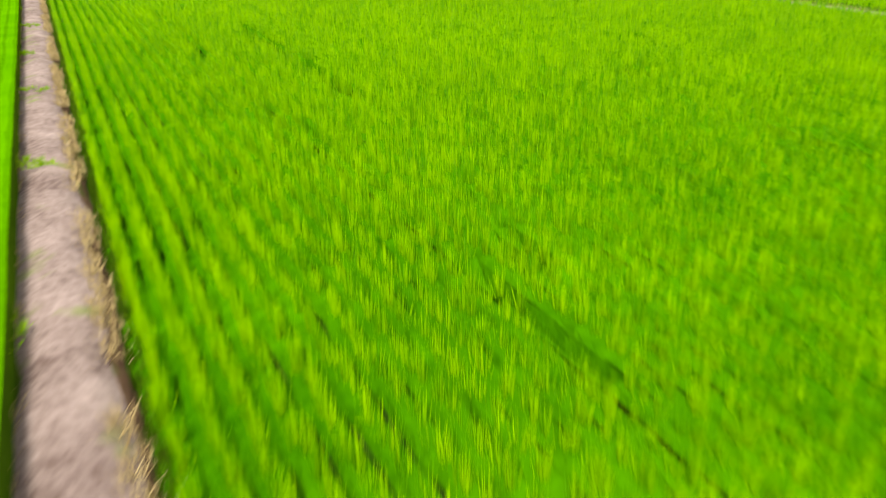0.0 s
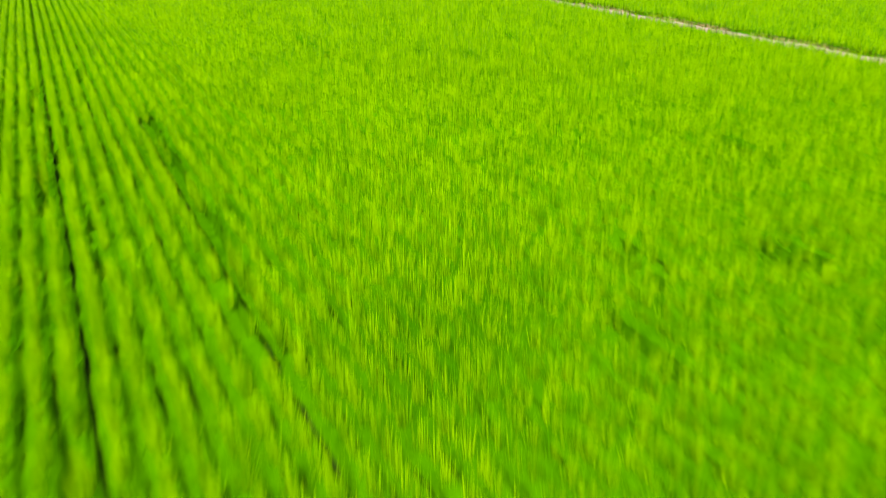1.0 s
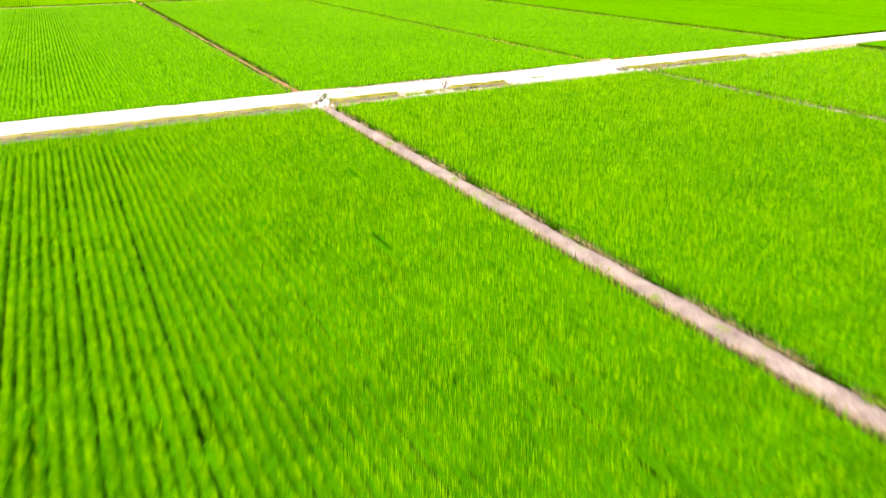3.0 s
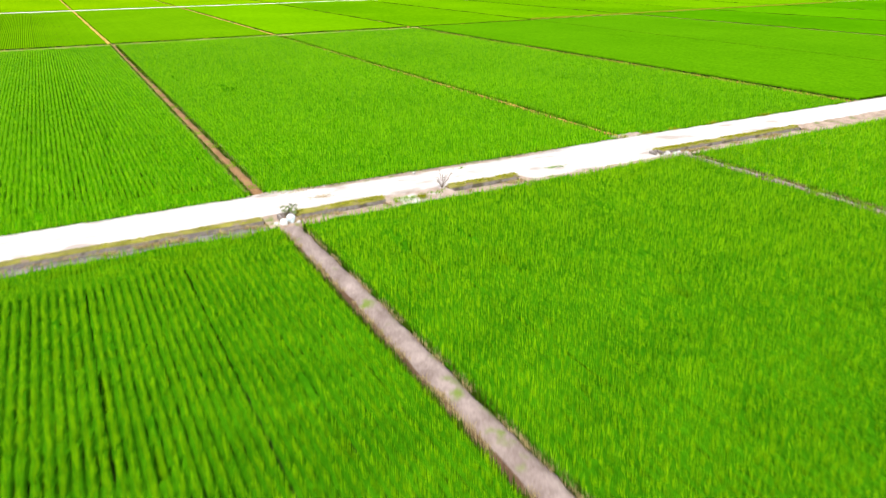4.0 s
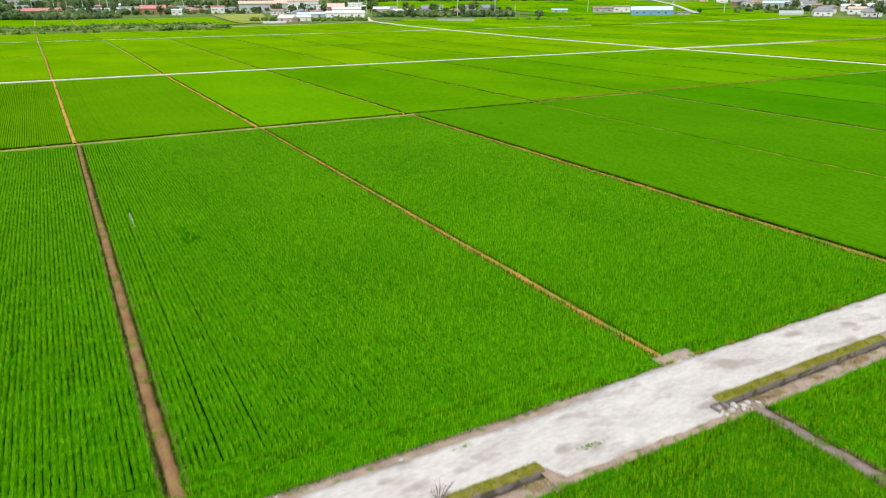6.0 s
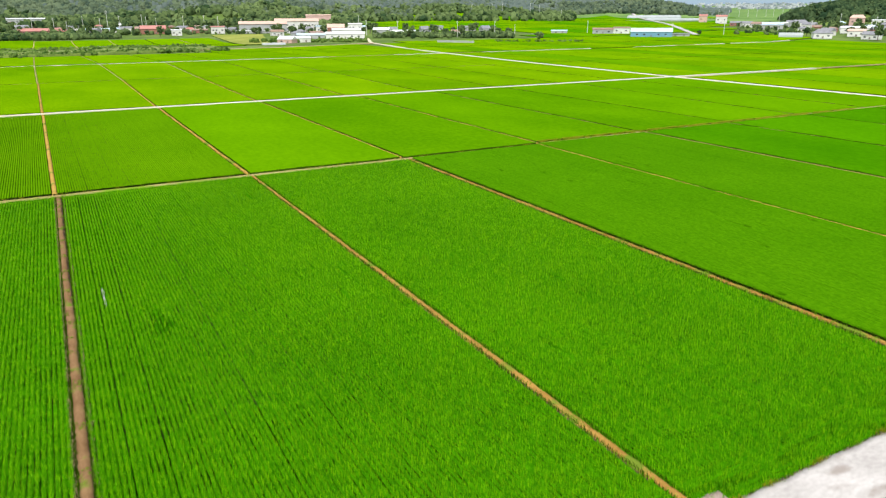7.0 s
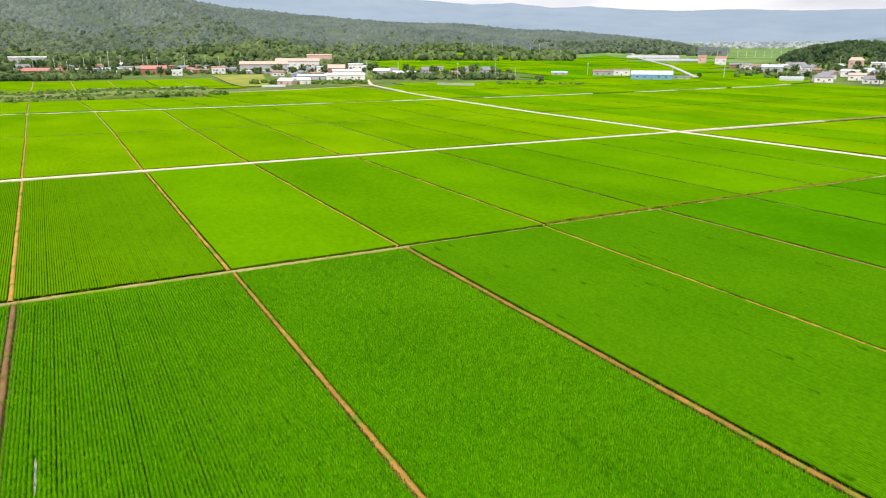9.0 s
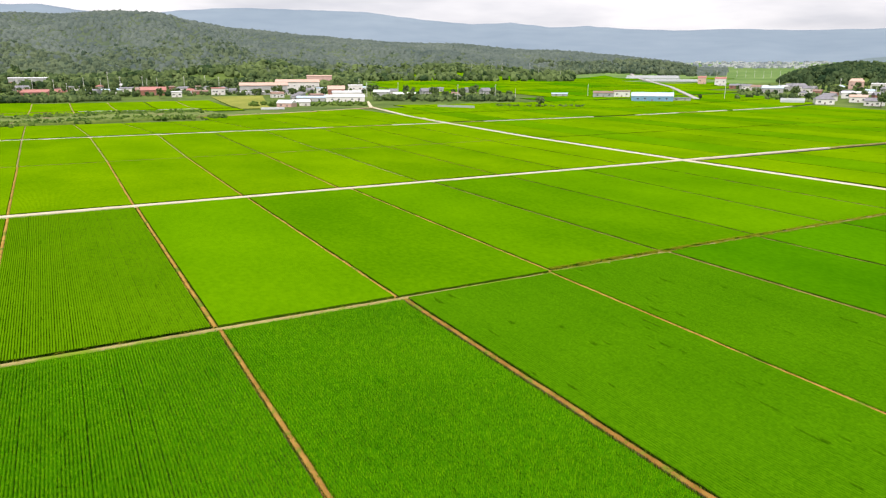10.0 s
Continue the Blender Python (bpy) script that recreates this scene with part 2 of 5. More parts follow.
def land(x, y):
    """Height of the land: a flat plain that rises towards the hills, a wooded ridge and a wooded knoll."""
    x, y = np.asarray(x, float), np.asarray(y, float)
    dx, dy = x - CENTRE[0], y - CENTRE[1]
    far, az = np.hypot(dx, dy), np.degrees(np.arctan2(dx, dy))
    z = np.where(far < 1800, 0.03 * np.maximum(0, far - 780), 30.6 + 0.02 * (far - 1800) + 0.012 * np.maximum(0, far - 2400))
    crest = 36 + np.tan(np.radians(np.interp(az, [a for a, _ in RIDGE], [e for _, e in RIDGE]))) * 2250
    foot = 1180 + 260 * np.clip((az - 18) / 25, 0, 1) + 60 * wobble(x, y, 0.006, 2.0)
    up = np.clip((far - foot) / (2250 - foot), 0, 1)
    inside = np.clip((az + 40) / 10, 0, 1) * np.clip((50 - az) / 2.0, 0, 1)
    fold = 0.22 * wobble(x, y, 0.0075, 5.0) + 0.05 * wobble(x, y, 0.019, 8.0)
    rise = np.clip(up * up * (1.9 - 0.9 * up) + fold * up * (1 - up) * 4, 0, None)
    down = np.clip(1 - np.maximum(0, far - 2250) / 900, 0, 1)
    z = z + (np.maximum(crest - z - 7, 0) * rise) * inside * np.where(far > 2250, down, 1)
    kx, ky = polar(58.9, 1330)
    k2 = ((x - kx) / 118) ** 2 + ((y - ky) / 118) ** 2
    return z + 25 * np.clip(1 - k2, 0, None) ** 0.8


def at_land(az, far, dz=0.0):
    x, y = polar(az, far)
    return x, y, float(land(x, y)) + dz


def build_ground():
    radii = np.concatenate([np.linspace(0, 700, 15), np.linspace(780, 2500, 70), np.linspace(2600, 4900, 12)])
    turn = np.radians(np.concatenate([np.arange(-40, 70, 1.0), np.arange(70, 321, 10.0)]))
    rr, aa = np.meshgrid(radii, turn, indexing="ij")
    x, y = CENTRE[0] + rr * np.sin(aa), CENTRE[1] + rr * np.cos(aa)
    wooded = np.clip((rr - 1450 - 330 * np.clip((np.degrees(aa) - 18) / 22, 0, 1)) / 150, 0, 1) * np.clip((46 - np.degrees(aa)) / 2, 0, 1) * (rr < 2380)
    z = land(x, y) - 0.38 - 9 * wooded
    me = arrays_mesh("ground", np.stack([x, y, z], -1).reshape(-1, 3), sheet(len(radii), len(turn)), True)
    tagged(placed("ground", me, MUD), "wet dark mud and grass plain rising to hills", "ground", kind="structure")


build_ground()

# ---- rice ----
rng = np.random.default_rng(7)
ROW, HILL = 0.35, 0.17
GAPS = ((-17.15, -43.0, 0.2, 2.4), (-17.15, -47.5, 0.2, 3.0), (-6.0, -46.3, 0.5, 0.7), (-9.2, -46.5, 0.4, 0.5), (-16.4, -65.5, 0.5, 0.6), (-18.8, -63.9, 0.35, 0.6),
        (-24.4, -59.2, 0.2, 3.2), (-24.3, -54.5, 0.2, 3.0), (-25.6, -73.1, 0.35, 0.6), (-12.7, -49.0, 0.5, 0.5), (7.4, 39.6, 0.9, 1.6), (7.3, 42.4, 0.65, 1.1),
        (3.35, 50.0, 0.28, 3.4), (3.6, -14.6, 0.35, 0.4), (8.1, -17.1, 0.4, 0.4), (2.8, -46.0, 0.4, 0.5), (30.2, -0.1, 1.6, 1.0), (0.8, -0.3, 1.0, 0.4))


def gap_mask(x, y, seed):
    """True where plants are missing: the known bare spots and some chance ones."""
    r = np.random.default_rng(seed)
    out = np.zeros(np.shape(x), bool)
    x0, x1, y0, y1 = np.min(x), np.max(x), np.min(y), np.max(y)
    chance = [(r.uniform(x0, x1), r.uniform(y0, y1), r.uniform(0.16, 0.30), r.choice([0.2, 0.3, 0.4, 0.6, 1.6])) for _ in range(46)]
    for gx, gy, ax, ay in (*GAPS, *chance):
        out |= ((x - gx) / ax) ** 2 + ((y - gy) / ay) ** 2 < 1
    return out


def blades(x, y, count, height, width, lean, across=1.0):
    """Slender rice leaves: count leaves fan out from each plant at (x, y), each tapering to its tip."""
    n = len(x) * count
    px, py = np.repeat(x, count), np.repeat(y, count)
    tall = np.repeat(height * rng.uniform(0.80, 1.10, len(x)), count) * rng.uniform(0.84, 1.06, n)
    lean = np.repeat(lean * rng.uniform(0.65, 1.35, len(x)), count)
    turn, apart = rng.uniform(0, 2 * np.pi, n), rng.uniform(0.1, 1.0, n)
    out, tall = lean * apart, tall * (1.06 - 0.42 * apart * apart)
    dx, dy = np.cos(turn) * across, np.sin(turn)
    face = turn + rng.uniform(-0.9, 0.9, n)
    wide = width * rng.uniform(0.7, 1.3, n)
    wx, wy = -np.sin(face) * wide, np.cos(face) * wide
    low, spread = 0.30 * tall, rng.uniform(0.0, 0.05, n)
    bx, by = px + dx * (spread + 0.2 * out), py + dy * (spread + 0.2 * out)
    a = np.stack([bx + wx, by + wy, -0.34 + low], 1)
    b = np.stack([bx - wx, by - wy, -0.34 + low], 1)
    tip = np.stack([px + dx * (spread + out), py + dy * (spread + out), -0.34 + tall], 1)
    return np.stack([a, b, tip], 1).reshape(-1, 3), np.arange(n * 3).reshape(-1, 3)


def row_places(x0, x1):
    """Where the rows stand: sets of six, as the planting machine leaves them, with a wider gap between sets."""
    k = np.arange(int((x1 - x0) / ROW) + 2)
    passes = np.random.default_rng(int(abs(x0) * 10)).uniform(-0.01, 0.055, len(k) // 6 + 1)
    at = x0 + 0.12 + k * (ROW - 0.005) + np.cumsum(passes)[k // 6]
    return at[at < x1 - 0.1]


def row_ridges(x0, x1, y0, y1, step, seed, crest=0.11, across=False):
    """The dense leafy body of each row, with dark gaps between rows."""
    rows = row_places(x0, x1)
    ys = np.append(np.arange(y0, y1 - step * 0.3, step), y1)
    xx, yy = np.meshgrid(rows, ys, indexing="ij")
    missing = gap_mask(xx, yy, seed)
    even = 0.35 if crest > 0.2 else 1.0
    lift = np.where(missing, -0.3, crest + even * (0.05 * wobble(xx, yy, 0.7, seed) + rng.uniform(-0.05, 0.05, xx.shape)))
    floor_z = -0.32 if crest < -0.11 else -0.13 if crest < -0.035 else -0.11 if crest < 0.06 else 0.10
    half = (0.13 if crest < -0.11 else 0.16 if crest < -0.035 else 0.172 if crest < 0.06 else 0.168) + rng.uniform(-0.03, 0.03, xx.shape)
    jig = rng.uniform(-0.025, 0.025, xx.shape)
    ring = np.stack([np.stack([xx - half, yy, np.full_like(xx, floor_z)], -1), np.stack([xx - half * 0.55 + jig, yy, lift - 0.03], -1),
                     np.stack([xx + half * 0.55 + jig, yy, lift - 0.02], -1), np.stack([xx + half, yy, np.full_like(xx, floor_z)], -1)], 2)
    nr, ny = xx.shape
    v = ring.reshape(-1, 3)
    one = sheet(ny, 4)
    f = (one[None] + (np.arange(nr) * ny * 4)[:, None, None]).reshape(-1, 3)
    return (v[:, [1, 0, 2]], f[:, ::-1]) if across else (v, f)


def edge_stems(x0, x1, y0, y1, high, sides="wes"):
    """Upright stems along the outer edges of a paddy, dark with painted shade. sides: which edges, by compass letter.
    """
    lines = []
    if "w" in sides:
        lines.append(np.stack([np.full(int((y1 - y0) / 0.07), x0), np.arange(int((y1 - y0) / 0.07)) * 0.07 + y0], 1))
    if "e" in sides:
        lines.append(np.stack([np.full(int((y1 - y0) / 0.07), x1), np.arange(int((y1 - y0) / 0.07)) * 0.07 + y0], 1))
    if "s" in sides:
        lines.append(np.stack([np.arange(int((x1 - x0) / 0.07)) * 0.07 + x0, np.full(int((x1 - x0) / 0.07), y0)], 1))
    at = np.concatenate(lines)
    at = at + rng.normal(0, 0.035, at.shape)
    bare = np.zeros(len(at), bool)
    for gx, gy, ax, ay in GAPS:
        bare |= ((at[:, 0] - gx) / ax) ** 2 + ((at[:, 1] - gy) / ay) ** 2 < 1
    at = at[~bare]
    v, f = blades(at[:, 0], at[:, 1], 3, high, 0.035, 0.05)
    v[:, 2] = np.where(v[:, 2] < -0.34 + 0.34 * high, -0.36, v[:, 2])
    return v, f


def rice_field(x0, x1, y0, y1, leaves, height, width, step, seed, ends, label, stretch_hill=1.0, crest=0.1, lean=0.30, sides="wes", body_leaf=None):
    """One planted paddy: leafy rows, single leaves, and headland rows along its ends. ends: depth of the headland at y0 and at y1."""
    a, b = y0 + ends[0], y1 - ends[1]
    body = [row_ridges(x0, x1, a - (0.25 if ends[0] else 0.0), b + (0.25 if ends[1] else 0.0), step, seed, crest)]
    xs, ys = row_places(x0, x1), np.arange(a - (0.15 if ends[0] else 0.0), b + (0.15 if ends[1] else 0.0), HILL * stretch_hill)
    spots = [np.stack(np.meshgrid(xs, ys, indexing="ij"), -1).reshape(-1, 2)]
    for lo, hi in ((y0, a), (b, y1)):
        if hi - lo > 0.3:
            body.append(row_ridges(lo, hi, x0, x1, step, seed + 1, crest + 0.03, True))
            ys2, xs2 = row_places(lo, hi), np.arange(x0, x1, HILL * stretch_hill)
            spots.append(np.stack(np.meshgrid(xs2, ys2, indexing="ij"), -1).reshape(-1, 2))
    spots = np.concatenate(spots)
    spots = spots + rng.normal(0, 1, spots.shape) * (0.026, 0.05)
    spots = spots[~gap_mask(spots[:, 0], spots[:, 1], seed) | (rng.uniform(0, 1, len(spots)) < 0.22)]
    lush = 1.0 + 0.10 * wobble(spots[:, 0], spots[:, 1], 0.18, seed)
    v, f = blades(spots[:, 0], spots[:, 1], leaves, height, width, lean, 0.8)
    v[:, 2] = -0.34 + (v[:, 2] + 0.34) * np.repeat(lush, leaves * 3)
    body_v, body_f = merge(body)
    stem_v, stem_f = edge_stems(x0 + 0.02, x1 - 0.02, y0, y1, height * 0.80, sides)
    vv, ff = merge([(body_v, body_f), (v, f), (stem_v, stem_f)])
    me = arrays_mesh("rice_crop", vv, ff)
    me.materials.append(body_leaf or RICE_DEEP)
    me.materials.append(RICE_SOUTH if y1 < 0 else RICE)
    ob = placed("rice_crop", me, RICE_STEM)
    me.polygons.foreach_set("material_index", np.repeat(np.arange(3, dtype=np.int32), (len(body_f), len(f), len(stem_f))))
    return tagged(ob, label, "rice", kind="stuff")


NEAR = "bright green young rice planted in straight rows on wet mud"
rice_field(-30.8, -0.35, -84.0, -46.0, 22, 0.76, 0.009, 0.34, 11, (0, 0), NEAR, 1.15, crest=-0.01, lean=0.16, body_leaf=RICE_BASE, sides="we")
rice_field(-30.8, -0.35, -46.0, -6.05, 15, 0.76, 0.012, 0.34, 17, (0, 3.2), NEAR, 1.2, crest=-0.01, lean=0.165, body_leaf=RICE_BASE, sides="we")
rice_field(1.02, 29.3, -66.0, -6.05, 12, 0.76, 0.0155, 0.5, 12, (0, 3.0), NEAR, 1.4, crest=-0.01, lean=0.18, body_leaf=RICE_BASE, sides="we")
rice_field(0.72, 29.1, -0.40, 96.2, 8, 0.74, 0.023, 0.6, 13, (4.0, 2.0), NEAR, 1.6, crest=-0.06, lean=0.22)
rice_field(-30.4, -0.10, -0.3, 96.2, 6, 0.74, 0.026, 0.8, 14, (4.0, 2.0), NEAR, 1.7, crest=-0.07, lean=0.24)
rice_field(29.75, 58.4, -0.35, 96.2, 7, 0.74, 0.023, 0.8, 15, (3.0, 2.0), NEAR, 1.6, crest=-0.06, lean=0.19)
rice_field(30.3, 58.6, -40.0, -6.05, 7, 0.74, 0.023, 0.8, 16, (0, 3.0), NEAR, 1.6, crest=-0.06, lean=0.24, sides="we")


def canopy(a0, b0, y0, a1, b1, y1, seed, step=2.0, material=None, label=""):
    """A paddy's closed leaf canopy, with upright sides down to the mud."""
    nu, nv = max(3, int((y1 - y0) / step)), max(3, int(abs(b0 - a0) / step))
    u, v = np.meshgrid(np.linspace(0, 1, nu), np.linspace(0, 1, nv), indexing="ij")
    x = (a0 + (a1 - a0) * u) * (1 - v) + (b0 + (b1 - b0) * u) * v
    y = y0 + (y1 - y0) * u
    z = land(x, y) + 0.32 + 0.05 * wobble(x, y, 0.3, seed) + rng.uniform(-0.03, 0.03, x.shape)
    rim = np.zeros_like(u, bool)
    rim[0], rim[-1], rim[:, 0], rim[:, -1] = True, True, True, True
    top = np.stack([x, y, z], -1).reshape(-1, 3)
    loop = np.concatenate([np.arange(nv), np.arange(1, nu) * nv + nv - 1, (nu - 1) * nv + np.arange(nv - 2, -1, -1), np.arange(nu - 2, 0, -1) * nv])
    low = top[loop].copy()
    low[:, 2] -= 0.66
    k, n = len(top), len(loop)
    i = np.arange(n)
    j = (i + 1) % n
    side = np.concatenate([np.stack([loop[i], k + i, k + j], 1), np.stack([loop[i], k + j, loop[j]], 1)])
    me = arrays_mesh("rice_crop", np.concatenate([top, low]), np.concatenate([sheet(nu, nv)[:, ::-1], side]), False)
    me.materials.append(material or CANOPY)
    # The upright sides take the stem colour with shade painted in.
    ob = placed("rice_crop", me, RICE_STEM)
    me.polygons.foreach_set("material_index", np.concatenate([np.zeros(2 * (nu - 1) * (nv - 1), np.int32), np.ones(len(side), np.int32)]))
    return tagged(ob, label or "even green rice canopy filling a flat paddy", "rice", kind="stuff")


def middle_rice(x0, x1, y0, y1, seed, skew=(0.0, 0.0), step=0.8, material=None):
    """Rows as solid ridges, for paddies at a middle distance. skew: how far each side leans over its length."""
    v, f = row_ridges(x0, x1, y0, y1, step, seed, 0.30)
    stem_v, stem_f = edge_stems(x0 - 0.05, x1 + 0.05, y0 - 0.1, y1, 0.62)
    n = len(f)
    v, f = merge([(v, f), (stem_v, stem_f)])
    side = (v[:, 0] - x0) / (x1 - x0)
    v[:, 0] += (skew[0] * (1 - side) + skew[1] * side) * (v[:, 1] - y0) / (y1 - y0)
    me = arrays_mesh("rice_crop", v, f)
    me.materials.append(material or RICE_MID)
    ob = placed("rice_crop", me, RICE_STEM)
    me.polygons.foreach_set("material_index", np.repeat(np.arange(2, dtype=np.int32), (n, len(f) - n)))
    return tagged(ob, "green rice in fine rows across a flat paddy", "rice", kind="stuff")


RICE_MID = surface("rice_mid", (0.039, 0.148, 0.0008), (0.082, 0.232, 0.002), big=0.05, fine=2.5, rough=0.9, spec=0.0, bump=0.9, bump_scale=9, island=0.15, broad=0.3)
RICE_LIT = surface("rice_light_rows", (0.062, 0.180, 0.0008), (0.118, 0.270, 0.002), big=0.05, fine=2.5, rough=0.9, spec=0.0, bump=0.9, bump_scale=9, island=0.15, broad=0.3)
middle_rice(59.3, 86.6, -0.3, 96.2, 21, (0.3, 2.2))
middle_rice(87.3, 118.1, -0.3, 97.2, 22, (2.3, 1.0))
middle_rice(-30.5, -0.65, 97.6, 201.4, 23, (-1.0, -1.4), 1.0, RICE_LIT)
middle_rice(0.25, 28.55, 97.6, 201.4, 24, (-1.4, -0.5), 1.0, RICE_LIT)

# Bunds of each block: x at its lower and upper end.
BLOCKS = [
    (-110.0, -6.05, ((-60, -60), (-31.55, -31.55), (0.45, 0.45), (29.8, 29.8), (59.0, 59.0), (89, 89), (118.5, 118.5), (148, 148), (177, 177), (207, 207), (236.5, 236.5))),
    (-0.35, 96.3, ((-60, -60), (-31.0, -31), (0.35, 0.1), (29.4, 29.4), (58.9, 59.2), (86.95, 89.2), (118.6, 119.5), (149, 147.2), (178.5, 177.5), (207.5, 207), (236.5, 236.5))),
    (97.5, 201.4, ((-61, -62), (-31, -32), (-0.2, -1.6), (29.0, 28.5), (58.0, 58.5), (89.6, 91.0), (118.5, 120), (148.3, 149.5), (175.5, 183), (205.5, 211.5), (236.5, 236.5))),
    (206.4, 310.8, ((-63, -65), (-32.5, -33), (-1.8, -3.2), (28.1, 28.3), (58.1, 59.2), (88.2, 90.8), (116.5, 120.5), (148.3, 152), (178, 181), (208, 212), (237, 241))),
    (312.2, 432.6, ((-65, -68), (-33.2, -36), (-3.4, -5.4), (28.3, 27.3), (59.2, 62.3), (90.8, 93.4), (119, 123.2), (152, 160), (181, 189), (212, 219), (241, 252))),
    (440.0, 541.0, ((-68, -70), (-36, -37), (-5.5, -6.6), (27.3, 22), (62.3, 52), (93.4, 82), (123.2, 112), (160, 150), (189, 182), (222, 220), (251, 266))),
]
TUFTED = {(1, 1), (0, 1), (0, 2), (0, 3), (1, 2), (1, 3), (1, 4), (1, 5), (2, 1), (2, 2)}
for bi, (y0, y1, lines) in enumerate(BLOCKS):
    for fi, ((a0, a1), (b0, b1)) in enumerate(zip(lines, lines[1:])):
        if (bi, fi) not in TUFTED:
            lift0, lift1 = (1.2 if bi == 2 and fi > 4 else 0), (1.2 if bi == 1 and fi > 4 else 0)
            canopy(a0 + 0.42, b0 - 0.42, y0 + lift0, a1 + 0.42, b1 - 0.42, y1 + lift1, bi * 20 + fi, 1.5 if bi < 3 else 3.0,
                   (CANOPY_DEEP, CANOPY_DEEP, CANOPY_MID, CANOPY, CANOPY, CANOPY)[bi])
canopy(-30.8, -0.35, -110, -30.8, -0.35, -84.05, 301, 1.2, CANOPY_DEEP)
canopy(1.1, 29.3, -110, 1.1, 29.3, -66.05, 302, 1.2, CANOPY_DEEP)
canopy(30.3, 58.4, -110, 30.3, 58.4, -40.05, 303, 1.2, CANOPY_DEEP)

# Paddies beyond the lane that runs along the rows.
FAR_BLOCKS = ((97.0, 199.0), (206.5, 311.0), (312.5, 434.0), (444.0, 541.0), (544.0, 640.0))
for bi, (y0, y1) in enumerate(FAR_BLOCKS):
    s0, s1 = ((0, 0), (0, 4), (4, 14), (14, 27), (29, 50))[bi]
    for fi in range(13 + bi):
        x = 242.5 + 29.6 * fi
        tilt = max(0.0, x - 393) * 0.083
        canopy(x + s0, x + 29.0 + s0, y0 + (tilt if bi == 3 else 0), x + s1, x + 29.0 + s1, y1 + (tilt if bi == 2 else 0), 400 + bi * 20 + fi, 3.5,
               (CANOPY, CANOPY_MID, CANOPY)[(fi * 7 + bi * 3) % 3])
# Paddies up to the earth track.
for a, b, top in ((113, 149, 590), (150, 181, 597), (182.5, 219, 610), (220.5, 262, 633)):
    canopy(a, b, 541.5, a, b + 4, top, 640 + a, 4.0)

TAN = surface("tan_bund", (0.25, 0.19, 0.065), (0.44, 0.36, 0.16), big=0.15, fine=3, other=(0.20, 0.26, 0.03), other_scale=0.12, cover=0.4, spec=0.04, rough=0.95, bump=0.7, bump_scale=6)


# ---- bunds, lanes and the canal edge ----
def bund(x0, y0, x1, y1, width, material, seed, step=0.6, label="bare earth bund between two rice paddies", high=0.0):
    """A low earth bank with worn, uneven sides."""
    length = math.hypot(x1 - x0, y1 - y0)
    n = max(4, int(length / step))
    t = np.linspace(0, 1, n)
    ax, ay = (x1 - x0) / length, (y1 - y0) / length
    prof = np.array([(-0.5, -0.42, 0.22), (-0.5, -0.10, 0.02), (-0.25, 0.0, 0), (0.0, 0.03, 0), (0.25, 0.0, 0), (0.5, -0.10, -0.02), (0.5, -0.42, -0.22)])
    mx, my = x0 + (x1 - x0) * t, y0 + (y1 - y0) * t
    bend = 0.10 * wobble(mx, my, 0.12, seed)
    wide = width * (1 + 0.16 * wobble(mx, my, 0.9, seed + 3) + rng.uniform(-0.07, 0.07, n))
    off = prof[None, :, 0] * wide[:, None] - prof[None, :, 2] + bend[:, None]
    z = land(mx, my)[:, None] + high + prof[None, :, 1] + rng.uniform(-0.03, 0.03, (n, 7)) * (prof[None, :, 1] > -0.3)
    v = np.stack([mx[:, None] + ay * off, my[:, None] - ax * off, z], -1).reshape(-1, 3)
    me = arrays_mesh("bund", v, sheet(n, 7), True)
    me.materials.append(material)
    me.materials.append(WET_SOIL)
    ob = placed("bund", me, material)
    me.materials[1] = WET_SOIL if step <= 0.6 else material
    column = np.tile(np.arange(6), 2 * (n - 1))
    me.polygons.foreach_set("material_index", np.select([(column == 0) | (column == 5), (column == 1) | (column == 4)], [1, 2], 0).astype(np.int32))
    return tagged(ob, label, "bund", kind="structure")


for bi, (y0, y1, lines) in enumerate(BLOCKS):
    for li, (a, b) in enumerate(lines[:-1]):
        near = bi < 2 and 0 < li < 5
        wide = 1.0 if (bi, li) == (0, 1) else 0.92 if bi == 0 and li < 3 else 0.8 if (bi, li) == (0, 3) else 0.62 if (bi, li) == (1, 2) else 0.66 if (bi, li) in ((1, 3), (1, 4)) else 0.5
        soil = SOIL if bi == 0 else SOIL_BROWN if (bi, li) == (1, 2) else SOIL_MIX if bi == 1 and li in (3, 4) else SOIL_RED if li in (2, 3, 4) and bi < 4 else TAN if bi >= 3 and li in (1, 2, 3, 4, 6) else (SOIL_RED if (bi, li) in ((1, 5), (2, 5), (3, 5), (3, 7)) else BUND_GREEN)
        if soil is BUND_GREEN:
            bund(a, y0, b, y1, wide, soil, bi + li * 7, 4.0, "grassy bund between two rice paddies", 0.0 if bi < 1 else 0.22)
        else:
            bund(a, y0 - 0.2, b, y1 + 0.2, wide, soil, bi + li * 7, 0.5 if near else 1.5, high=(0.14 if (bi, li) == (1, 5) else -0.04) if bi < 2 else 0.20)
for y, x0, x1, soil in ((96.9, -60, 90, TAN), (97.0, 90, 236, TAN), (311.5, -66, 236, BUND_GREEN)):
    bund(x0, y, x1, y + (1.6 if x1 == 236 and y < 100 else 0.0), 0.58 if x1 == 90 else 1.3, soil, y, 1.5, "narrow earth bund crossing between paddy blocks", 0.06 if x1 < 100 else 0.26)


